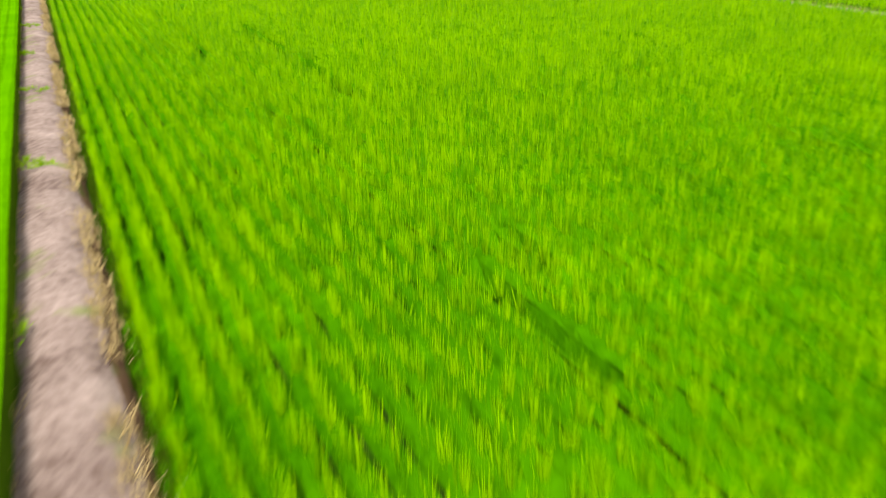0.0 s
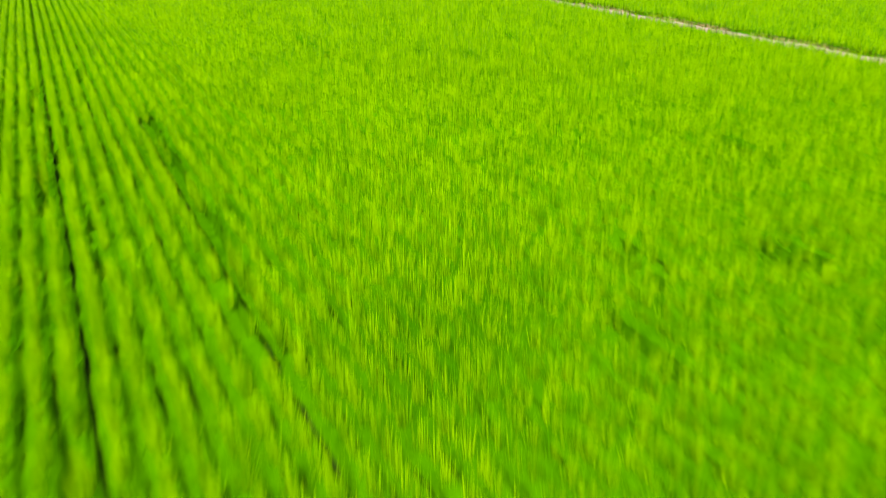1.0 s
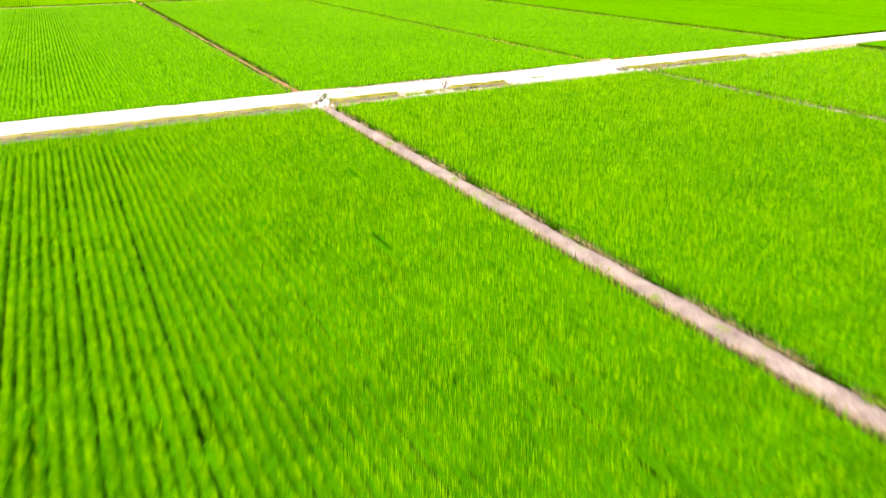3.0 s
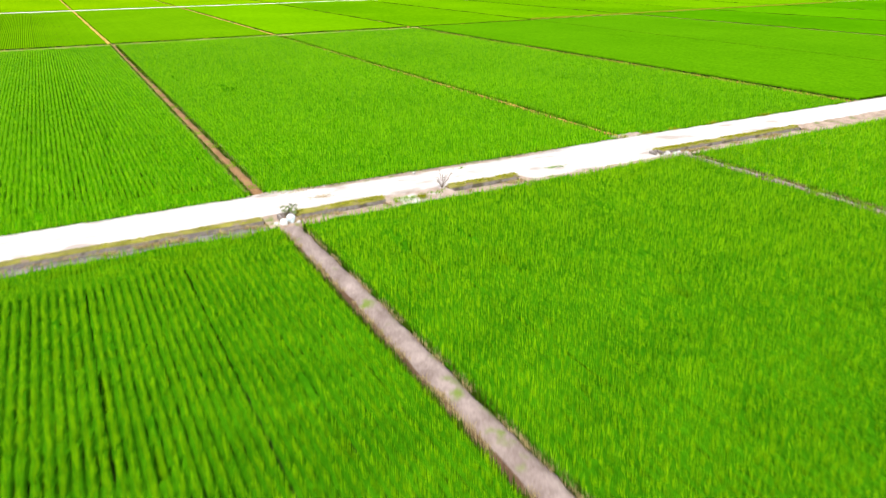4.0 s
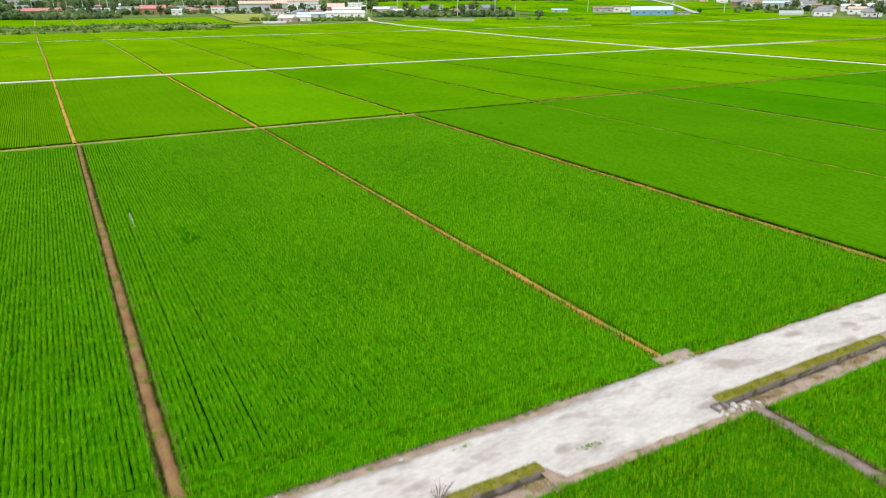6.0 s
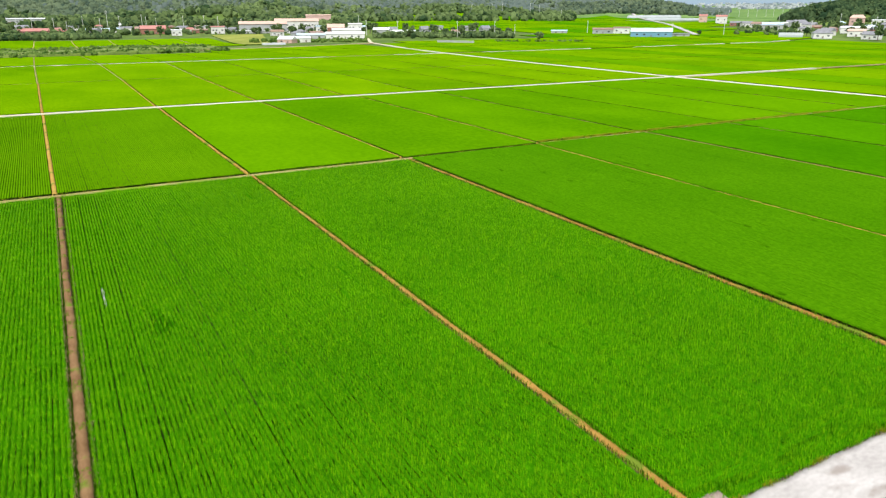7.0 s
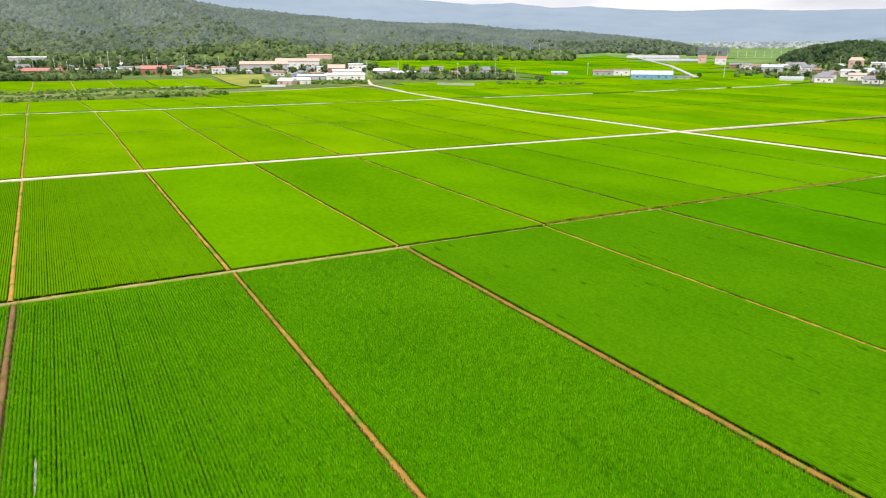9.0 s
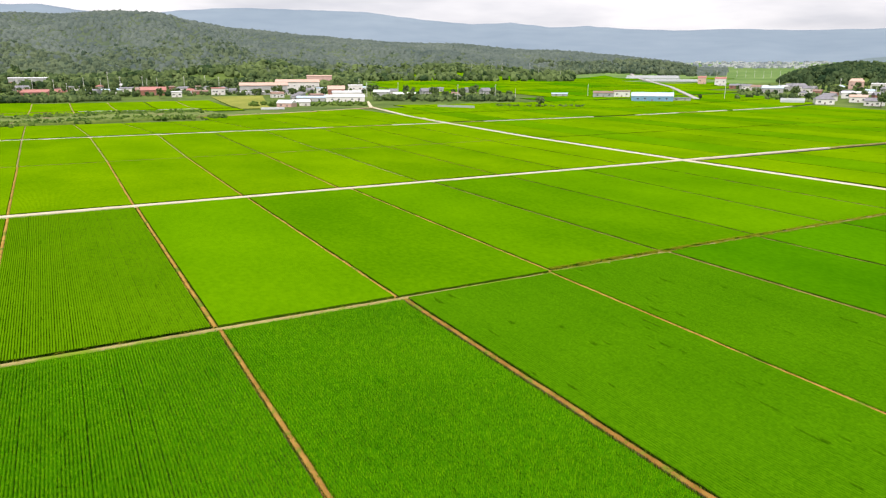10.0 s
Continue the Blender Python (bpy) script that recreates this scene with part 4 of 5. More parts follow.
def range_of(name, crest, far, deep, material, label, rough):
    """A mountain range along the horizon: its crest as pairs of bearing and rise in degrees."""
    az = np.arange(crest[0][0], crest[-1][0] + 0.01, 0.25)
    top = 36 + far * np.tan(np.radians(np.interp(az, [c[0] for c in crest], [c[1] for c in crest])))
    cols = []
    for k in range(9):
        s = k / 8
        d = far - deep * (1 - s)
        x, y = CENTRE[0] + d * np.sin(np.radians(az)), CENTRE[1] + d * np.cos(np.radians(az))
        z = (top - 20) * s ** 1.2 + 20 + rough * np.sin(s * 3.14) * wobble(x, y, 0.006, far) + (0.16 * rough * wobble(x, y, 0.02, 1) if k else -60)
        cols.append(np.stack([x, y, z], -1))
    v = np.stack(cols, 1).reshape(-1, 3)
    me = arrays_mesh(name, v, sheet(len(az), 9), True)
    return tagged(placed(name, me, material), label, "mountain", kind="structure")


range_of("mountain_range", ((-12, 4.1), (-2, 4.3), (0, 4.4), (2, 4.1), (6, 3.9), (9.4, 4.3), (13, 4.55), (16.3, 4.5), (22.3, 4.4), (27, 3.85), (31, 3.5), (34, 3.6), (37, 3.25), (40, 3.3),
                            (43, 3.05), (46.6, 2.9), (50.5, 2.95), (55, 2.75), (60, 2.75), (66, 2.9), (72, 3.0)), 4600, 1900, MOUNT, "mountain range under low cloud, tinted blue-grey for haze", 14)
range_of("mountain_spur", ((56.5, 0.2), (58, 0.62), (60.3, 0.98), (64, 1.5), (70, 1.8)), 2700, 500, MOUNT_NEAR, "wooded spur tinted blue-green for haze", 20)
# The bluish cast of these walls is painted distance haze.
WHITE_FAR = surface("town_walls", (0.22, 0.26, 0.30), (0.56, 0.58, 0.61), big=0.01, fine=0.1, rough=0.9, island=1.4)
az = np.concatenate([rng.normal(52.4, 2.4, 330), rng.uniform(46, 57, 90)])
far = np.concatenate([rng.uniform(2380, 2960, 330), rng.uniform(2900, 3200, 90)])
chunks = []
cube = np.array([(i, j, k) for i in (-1, 1) for j in (-1, 1) for k in (0, 1)], float)
cube_f = np.array([(0, 1, 3), (0, 3, 2), (4, 6, 7), (4, 7, 5), (0, 4, 5), (0, 5, 1), (2, 3, 7), (2, 7, 6), (1, 5, 7), (1, 7, 3)])
for a_, d_ in zip(az, far):
    px, py, pz = at_land(a_, d_)
    s = rng.uniform(0.4, 1.1)
    chunks.append((cube * (4 * s * rng.uniform(0.7, 2.2), 4 * s, rng.uniform(2.5, 7.5)) + (px, py, pz), cube_f))
v, f = merge(chunks)
tagged(placed("far_town", arrays_mesh("far_town", v, f), WHITE_FAR), "small pale buildings of a distant town", "town", kind="stuff")

# ---- village ----
PLASTER = surface("white_plaster", (0.60, 0.58, 0.56), (0.78, 0.77, 0.75), big=0.2, fine=2, rough=0.9, each=0.4)
GREY_WALL = surface("grey_wall", (0.30, 0.31, 0.32), (0.46, 0.46, 0.46), big=0.2, fine=2, rough=0.9, each=0.3)
BRICK = surface("brick_wall", (0.26, 0.11, 0.08), (0.40, 0.20, 0.15), big=0.3, fine=3, rough=0.9)
PINK = surface("pink_wall", (0.50, 0.33, 0.29), (0.66, 0.46, 0.40), big=0.2, fine=2, rough=0.9)
BLUE_WALL = surface("blue_sheet_wall", (0.13, 0.27, 0.42), (0.20, 0.36, 0.52), big=0.2, fine=1, rough=0.5)
RED_ROOF = surface("red_roof", (0.36, 0.14, 0.12), (0.50, 0.24, 0.21), big=0.1, fine=1, rough=0.7)
ORANGE_ROOF = surface("salmon_roof", (0.52, 0.34, 0.27), (0.66, 0.46, 0.38), big=0.1, fine=1, rough=0.7)
GREY_ROOF = surface("grey_tile_roof", (0.15, 0.15, 0.17), (0.30, 0.30, 0.33), big=0.3, fine=3, rough=0.8)
WHITE_ROOF = surface("white_sheet_roof", (0.62, 0.64, 0.67), (0.80, 0.81, 0.82), big=0.1, fine=1, rough=0.5)
BLUE_ROOF = surface("pale_blue_roof", (0.42, 0.55, 0.68), (0.55, 0.67, 0.78), big=0.1, fine=1, rough=0.5)
BROWN_ROOF = surface("brown_roof", (0.22, 0.14, 0.11), (0.36, 0.25, 0.20), big=0.2, fine=2, rough=0.8)
GLASS = surface("dark_pane", (0.03, 0.04, 0.05), (0.06, 0.075, 0.09), rough=0.15, spec=0.5)
VINYL = surface("greenhouse_vinyl", (0.46, 0.50, 0.52), (0.60, 0.63, 0.65), big=0.05, fine=0.5, rough=0.35, through_light=0.3)
DOOR = surface("door_paint", (0.16, 0.13, 0.12), (0.26, 0.22, 0.20), rough=0.6)
STEEL = surface("pole_concrete", (0.50, 0.50, 0.49), (0.66, 0.65, 0.63), rough=0.8)


def building(name, az, far, w, d, h, rise, wall, roof, label, category="house", turn=0.0, over=0.5, hip=0.0, windows=3):
    """A house or hall: walls, a pitched or hipped roof with overhang, windows and a door on the side that faces the plain."""
    root = new(name)
    x, y, z = at_land(az, far)
    root.matrix_basis = pose(x, y, z - 0.3, 0, 0, -az + turn)
    bm = bmesh.new()
    deep = 0.0 if far < 1000 else 5.0
    box_bm(bm, 0, 0, (h + 0.3 - deep) / 2, w, d, h + 0.3 + deep, 0.06)
    part("wall", bm, wall, root)
    bm = bmesh.new()
    a, b, t = w / 2 + over, d / 2 + over, 0.25
    inset = hip * d / 2
    ring = [(-a, -b, 0), (a, -b, 0), (a, b, 0), (-a, b, 0)]
    ridge_ = [(-a + inset, 0, rise), (a - inset, 0, rise)]
    lo = [bm.verts.new((p[0], p[1], h + 0.2)) for p in ring]
    up = [bm.verts.new((p[0], p[1], h + 0.2 + t)) for p in ring]
    rd = [bm.verts.new((p[0], p[1], h + 0.2 + t + p[2])) for p in ridge_]
    bm.faces.new(lo[::-1])
    for i in range(4):
        bm.faces.new((lo[i], lo[(i + 1) % 4], up[(i + 1) % 4], up[i]))
    bm.faces.new((up[0], up[1], rd[1], rd[0]))
    bm.faces.new((up[2], up[3], rd[0], rd[1]))
    bm.faces.new((up[1], up[2], rd[1]))
    bm.faces.new((up[3], up[0], rd[0]))
    part("roof", bm, roof, root)
    for k in range(windows):
        wx = (k + 0.5) / windows * w * 0.86 - w * 0.43
        if k == windows // 2 and windows > 1:
            bm = bmesh.new()
            box_bm(bm, wx, -d / 2 - 0.03, 1.35, min(1.6, w * 0.2), 0.10, 2.1, 0.02)
            part("door", bm, DOOR, root)
            continue
        bm = bmesh.new()
        box_bm(bm, wx, -d / 2 - 0.02, h * 0.55, min(2.2, w / windows * 0.55), 0.10, min(1.4, h * 0.4), 0.02)
        win = part("window", bm, GLASS, root)
        bm = bmesh.new()
        box_bm(bm, wx, -d / 2 - 0.06, h * 0.55 - min(0.7, h * 0.2) - 0.06, min(2.4, w / windows * 0.6), 0.2, 0.1)
        part("window_sill", bm, PLASTER, win)
    return tagged(root, label, category, "village buildings")


H = building
H("farm_shed", -0.8, 1000, 46, 16, 3.6, 3.2, BRICK, RED_ROOF, "long low shed with a faded red roof", "shed", windows=7)
H("house", -1.9, 1085, 18, 10, 4.5, 3.0, PLASTER, GREY_ROOF, "white gabled house behind the red shed", turn=20)
H("house", 6.6, 975, 30, 14, 6.0, 4.0, BRICK, RED_ROOF, "red-roofed brick house beside the gardens", windows=4)
H("house", 8.2, 932, 12, 8, 6.0, 0.8, PLASTER, WHITE_ROOF, "small flat white house above the paddies")
H("warehouse", -1.2, 1285, 62, 24, 9, 1.2, GREY_WALL, WHITE_ROOF, "long pale hall with a white roof among trees", "warehouse", windows=8)
H("shed", 3.2, 1040, 40, 12, 3.2, 1.2, GREY_WALL, BLUE_ROOF, "low grey shed with a pale blue roof", "shed", windows=5)
H("house", 5.0, 1060, 26, 10, 4.0, 1.5, PLASTER, GREY_ROOF, "low white house with a grey roof", windows=4)
H("house", 8.9, 1045, 26, 12, 4.2, 2.4, PLASTER, GREY_ROOF, "white house with a dark grey hipped roof", hip=0.7, windows=4)
H("house", 9.9, 985, 20, 11, 3.4, 1.6, BRICK, BROWN_ROOF, "low brown brick house among gardens", windows=3)
H("house", 11.2, 968, 17, 11, 8.0, 1.0, PLASTER, RED_ROOF, "two-storey white house with a red roof edge", windows=4)
H("factory_hall", 14.6, 1000, 62, 30, 10, 3.6, GREY_WALL, ORANGE_ROOF, "large grey hall with a salmon-pink roof", "hall", windows=0, over=0.8)
H("factory_hall", 17.2, 1070, 62, 26, 11, 3.6, PLASTER, ORANGE_ROOF, "wide hall with a salmon roof", "hall", windows=6, over=0.8)
H("school_block", 18.9, 1130, 38, 16, 17, 1.4, PINK, ORANGE_ROOF, "tall pink block with rows of windows", "building", windows=6)
H("low_wall_shed", 14.2, 962, 54, 5, 3.4, 0.4, GREY_WALL, WHITE_ROOF, "long low grey wall-like shed", "shed", windows=0)
H("house", 15.6, 905, 15, 9, 4.4, 2.4, PLASTER, BROWN_ROOF, "small white house with a brown roof", turn=15)
H("shed", 16.3, 752, 16, 14, 3.6, 3.0, PINK, WHITE_ROOF, "white-roofed barn with pinkish walls", "shed", turn=-25, windows=2)
H("shed", 17.4, 770, 18, 12, 4.0, 2.2, PLASTER, WHITE_ROOF, "white metal barn beside the barns", "shed", turn=10, windows=2)
H("shed", 18.2, 838, 32, 12, 4.0, 1.8, GREY_WALL, BLUE_ROOF, "pale shed with a sheet-metal roof", "shed", windows=3)
H("shed", 20.9, 832, 44, 16, 5.2, 2.2, PLASTER, WHITE_ROOF, "long white shed with a sheet roof", "shed", windows=5)
H("shed", 21.0, 866, 34, 14, 8.0, 2.0, PLASTER, WHITE_ROOF, "tall white storehouse behind the sheds", "shed", windows=4)
H("house", 20.2, 950, 22, 12, 7.0, 4.5, BRICK, ORANGE_ROOF, "house with a pitched orange-brown roof", windows=3)
H("house", 21.7, 1010, 20, 11, 9.0, 1.0, PLASTER, WHITE_ROOF, "two-storey white house with a flat roof", windows=4)
H("house", 19.0, 940, 12, 10, 9.0, 0.8, PLASTER, BLUE_ROOF, "narrow white two-storey house", windows=2)
H("shed", 23.8, 905, 20, 9, 6.0, 2.6, GREY_WALL, WHITE_ROOF, "grey shed with a slanting white roof", "shed", turn=-10, windows=2)
H("house", 25.6, 900, 28, 12, 3.4, 2.6, PLASTER, WHITE_ROOF, "low white farm building with a broad roof", windows=4)
H("house", 27.3, 965, 14, 9, 3.4, 4.0, GREY_WALL, GREY_ROOF, "old house with a steep dark roof", turn=25)
H("house", 32.1, 955, 13, 9, 4.4, 4.0, GREY_WALL, GREY_ROOF, "dark-roofed house among tall bushes", turn=35)
H("house", 29.9, 920, 16, 9, 3.0, 2.0, PLASTER, BROWN_ROOF, "low house with a brown roof in the bushes")
H("shed", 38.0, 928, 20, 9, 2.8, 1.2, GREY_WALL, BLUE_ROOF, "low shed with a pale roof in the fields", "shed", windows=2)
H("barn", 41.4, 918, 25, 12, 5.0, 2.0, GREY_WALL, BROWN_ROOF, "grey barn with a brown roof", "barn", windows=3)
H("barn", 42.8, 920, 20, 10, 7.0, 1.0, PLASTER, BROWN_ROOF, "white barn with a low brown roof", "barn", windows=3)
H("warehouse", 45.1, 858, 46, 20, 5.4, 4.0, BLUE_WALL, BLUE_ROOF, "blue sheet-metal warehouse in the paddies", "warehouse", windows=5)
H("warehouse", 47.2, 868, 22, 10, 2.6, 0.6, GREY_WALL, GREY_ROOF, "low grey shed beside the blue warehouse", "shed", windows=2)
H("house", 48.6, 1266, 13, 10, 10, 2.5, PINK, RED_ROOF, "pink two-storey house with a red roof", windows=2)
H("house", 49.9, 1232, 17, 11, 10, 2.5, PLASTER, RED_ROOF, "tall white house with a red roof", windows=3)
H("house", 50.9, 1140, 14, 10, 4.0, 2.5, BRICK, GREY_ROOF, "low brick house with a grey roof")
H("house", 51.7, 1120, 15, 10, 4.5, 2.5, PLASTER, GREY_ROOF, "small white house with a grey roof", turn=20)
H("house", 52.4, 1098, 13, 10, 4.5, 2.5, PLASTER, BROWN_ROOF, "small white house with a brown roof", turn=-15)
H("warehouse", 53.5, 1048, 26, 14, 5.5, 3.0, GREY_WALL, BLUE_ROOF, "grey hall with a pale blue roof", "warehouse", windows=3)
H("house", 55.2, 1090, 20, 12, 6.0, 4.0, PLASTER, GREY_ROOF, "white farmhouse with a dark tiled roof", turn=15, hip=0.6)
H("house", 55.9, 1060, 16, 11, 5.0, 3.0, PLASTER, GREY_ROOF, "white farmhouse beside the knoll", turn=-20)
H("house", 54.7, 1130, 14, 10, 5.0, 3.0, GREY_WALL, GREY_ROOF, "grey house at the foot of the knoll")
H("house", 56.9, 850, 18, 13, 5.0, 4.2, PLASTER, GREY_ROOF, "white farmhouse with a hipped grey roof", turn=12, hip=0.8)
H("house", 57.2, 905, 14, 10, 5.0, 3.0, PLASTER, GREY_ROOF, "small white house behind the farmhouse", turn=-30)
H("house", 58.75, 1160, 19, 14, 10, 4.0, PINK, ORANGE_ROOF, "pink two-storey house with an orange roof", windows=3, hip=0.5)
H("warehouse", 58.9, 955, 32, 14, 6.0, 1.6, PLASTER, WHITE_ROOF, "long white hall among farmhouses", "warehouse", windows=4)
H("house", 59.0, 890, 17, 12, 5.5, 2.2, PLASTER, ORANGE_ROOF, "white house with a pale orange roof", windows=3)
H("house", 60.0, 842, 16, 11, 4.5, 3.2, PLASTER, GREY_ROOF, "white house with a grey gabled roof", turn=-18)
H("house", 60.3, 930, 15, 11, 5.5, 3.0, BRICK, GREY_ROOF, "brick farmhouse with a dark roof", turn=20)
H("house", 60.1, 1180, 20, 12, 6.0, 1.0, PLASTER, WHITE_ROOF, "long white building with a flat roof", windows=4)

r_ = np.random.default_rng(21)
MORE = ((13.2, 1060), (9.7, 1080), (2.7, 1010), (4.0, 1020), (21.2, 905), (22.0, 945), (20.6, 990), (18.0, 1000), (17.0, 850), (19.6, 885), (0.6, 1060), (1.4, 1100), (2.2, 1150), (3.0, 1110), (3.9, 1180), (4.6, 1120), (5.4, 1150), (6.1, 1080), (7.3, 1130), (7.9, 1085), (8.6, 1120), (9.4, 1150), (10.4, 1050), (11.6, 1040),
        (12.3, 1000), (12.6, 1130), (-2.6, 1180), (0.2, 1210), (5.6, 1030), (9.2, 1000), (16.6, 960), (17.4, 900), (18.6, 880), (19.9, 1010), (22.3, 1060), (24.6, 960), (28.3, 1010), (30.9, 1000),
        (51.3, 1180), (53.0, 1150), (55.5, 990), (56.4, 1000), (57.3, 980), (57.8, 1120), (59.5, 1060), (60.6, 1100), (58.3, 1010), (54.2, 1110))
LOOKS = ((PLASTER, GREY_ROOF, "low white house with a grey roof"), (BRICK, BROWN_ROOF, "low brick house with a brown roof"), (PLASTER, BLUE_ROOF, "white shed with a pale blue roof"),
         (GREY_WALL, GREY_ROOF, "low grey house with a dark roof"), (PLASTER, RED_ROOF, "small white house with a faded red roof"), (GREY_WALL, WHITE_ROOF, "grey shed with a white sheet roof"))
for k, (az, far) in enumerate(MORE):
    wall_, roof_, say = LOOKS[int(r_.integers(0, 6))]
    H("house", az, far, r_.uniform(8, 17), r_.uniform(7, 10), r_.uniform(2.8, 5.0), r_.uniform(1.2, 3.0), wall_, roof_, say, turn=r_.uniform(-40, 40), hip=float(r_.choice([0, 0.6])), windows=3)


def greenhouse(az, far, length, width, turn, label, high=3.4):
    """A vinyl tunnel greenhouse with end walls and hoops."""
    root = new("greenhouse")
    x, y, z = at_land(az, far)
    root.matrix_basis = pose(x, y, z - 0.1, 0, 0, -az + turn)
    n = 10
    t = np.linspace(0, np.pi, n)
    prof = np.stack([-np.cos(t) * width / 2, np.sin(t) ** 0.7 * high], -1)
    xs = np.linspace(-length / 2, length / 2, 12)
    v = np.array([(q, a, b) for q in xs for a, b in prof])
    placed("cover", arrays_mesh("cover", v, sheet(12, n), True), VINYL, root)
    for e in (-1, 1):
        bm = bmesh.new()
        bm.faces.new([bm.verts.new((e * length / 2, a, b)) for a, b in prof])
        part("end_wall", bm, VINYL, root)
    for q in xs[::3]:
        bm = bmesh.new()
        for a, b in prof[1:-1]:
            box_bm(bm, q, a, b + 0.05, 0.12, 0.4, 0.10)
        part("hoop", bm, STEEL, root)
    return tagged(root, label, "greenhouse", "greenhouses")


greenhouse(54.9, 862, 24, 8, 0, "white vinyl tunnel greenhouse at the paddies' edge", 5.0)
for k in range(3):
    greenhouse(45.0, 1470 + 22 * k, 105, 9, -18, "long white vinyl greenhouse on the plain", 3.4)
for k in range(2):
    greenhouse(46.4, 1350 + 20 * k, 95, 9, -18, "long white vinyl greenhouse on the plain", 3.2)
greenhouse(15.2, 700, 22, 5, 8, "low white vinyl tunnel beside the earth track", 2.0)


def utility_pole(height):
    root = new("utility_pole")
    bm = bmesh.new()
    bmesh.ops.create_cone(bm, segments=8, radius1=0.32, radius2=0.2, depth=height, cap_ends=True, matrix=Matrix.Translation((0, 0, height / 2)))
    part("pole", bm, STEEL, root)
    for dz in (0.6, 1.5):
        bm = bmesh.new()
        box_bm(bm, 0, 0, height - dz, 2.4, 0.16, 0.16)
        arm = part("crossarm", bm, STEEL, root)
        for s in (-1, 0, 1):
            bm = bmesh.new()
            bmesh.ops.create_cone(bm, segments=6, radius1=0.09, radius2=0.06, depth=0.3, cap_ends=True, matrix=Matrix.Translation((s * 1.0, 0, height - dz + 0.22)))
            part("insulator", bm, PLASTER, arm)
    return tagged(root, "tall pale concrete utility pole with crossarms", "utility pole", "utility poles")


first = utility_pole(15.0)
first.matrix_basis = pose(*at_land(-2.1, 1100), 0, 0, 20)
for k, (az, far, s) in enumerate(((-1.2, 1080, 1.2), (0.1, 990, 1.3), (0.9, 985, 1.0), (2.0, 1080, 1.2), (3.1, 1060, 1.1), (3.6, 1070, 1.7), (4.4, 1075, 1.3), (5.9, 1000, 1.5), (6.2, 1060, 1.2),
                                  (6.9, 1075, 1.1), (8.8, 1060, 1.3), (10.3, 1090, 1.3), (11.3, 1080, 1.2), (13.0, 1010, 1.1), (22.0, 880, 1.6), (22.6, 900, 1.2), (25.1, 960, 1.0), (29.9, 850, 1.2),
                                  (32.9, 850, 1.2), (34.5, 860, 0.9), (31.0, 1480, 1.3), (32.6, 1490, 1.6), (33.4, 1500, 1.6), (35.6, 1490, 1.8), (36.3, 1500, 1.6), (38.0, 1480, 1.2), (40.2, 930, 1.0),
                                  (49.6, 1540, 0.9), (50.3, 1535, 0.9), (51.0, 1530, 0.9), (51.6, 1525, 0.9), (52.2, 1520, 0.9), (52.8, 1515, 0.9), (53.3, 1510, 0.9), (53.9, 1505, 0.9),
                                  (50.3, 900, 1.3), (53.9, 1000, 1.2), (57.8, 1040, 1.3), (56.1, 930, 1.0), (60.0, 1010, 1.1), (46.6, 900, 0.9))):
    c = copy_thing(first, pose(*at_land(az, far), 0, 0, 31 * k))
    c.scale = (1, 1, s)

WALLS = ((28.28, 724, 31.25, 702, 2.6, "long pale concrete wall at the paddies' edge"), (32.9, 1490, 37.5, 1500, 6.0, "pale grey concrete embankment wall"))
for az0, d0, az1, d1, hh, say in WALLS:
    p, q = Vector(at_land(az0, d0)), Vector(at_land(az1, d1))
    bm = bmesh.new()
    box_bm(bm, 0, 0, hh / 2 - 0.2, (q - p).length, 0.6, hh, 0.05)
    w = part("concrete_wall", bm, GREY_WALL)
    w.matrix_basis = Matrix.Translation((p + q) / 2) @ Matrix.Rotation(math.atan2(q.y - p.y, q.x - p.x), 4, "Z")
    tagged(w, say, "wall", kind="structure")

# ---- paddies near the village and on the far plain ----
UP = ((-90, -46), (-45, -9), (-8, 25.5), (26.8, 61.5), (62.8, 98), (99.5, 131.5), (133, 168))
for k, (a, b) in enumerate(UP):
    canopy(a, b, 652 + max(0, b) * 0.1, a, b, 708, 700 + k, 5.0)
    canopy(a, b, 716, a, b, 846 + (14 if b < 0 else 0), 720 + k, 6.0)
MEADOW = surface("dry_meadow", (0.16, 0.20, 0.04), (0.33, 0.34, 0.09), big=0.03, fine=0.4, rough=0.95, spec=0.0, bump=0.5)
canopy(170, 198, 690, 182, 246, 905, 790, 6.0, MEADOW, "yellow-green dry meadow in front of the village")
lane(((-90, 712), (25, 714)), 2.2, BUND_GREEN, "grassy path between upper paddies", 4)
lane(((30, 712), (58, 712)), 4.5, CONCRETE, "short concrete path in the upper paddies", 4)
lane(((68, 711), (86, 711)), 4.5, CONCRETE, "short concrete path in the upper paddies", 4)
lane(((96, 712), (134, 715)), 4.5, CONCRETE, "short concrete path in the upper paddies", 4)
for xx_ in (-8.5, 26.1, 62.1, 132.2):
    lane(((xx_, 655), (xx_, 846)), 1.0, TAN, "earth path between upper paddies", 5)
for k in range(9):
    x0 = 300 + 30 * k
    canopy(x0 + 12, x0 + 41, 545, x0 + 30, x0 + 59, 690 - 6 * k, 760 + k, 5.0)
k = 0
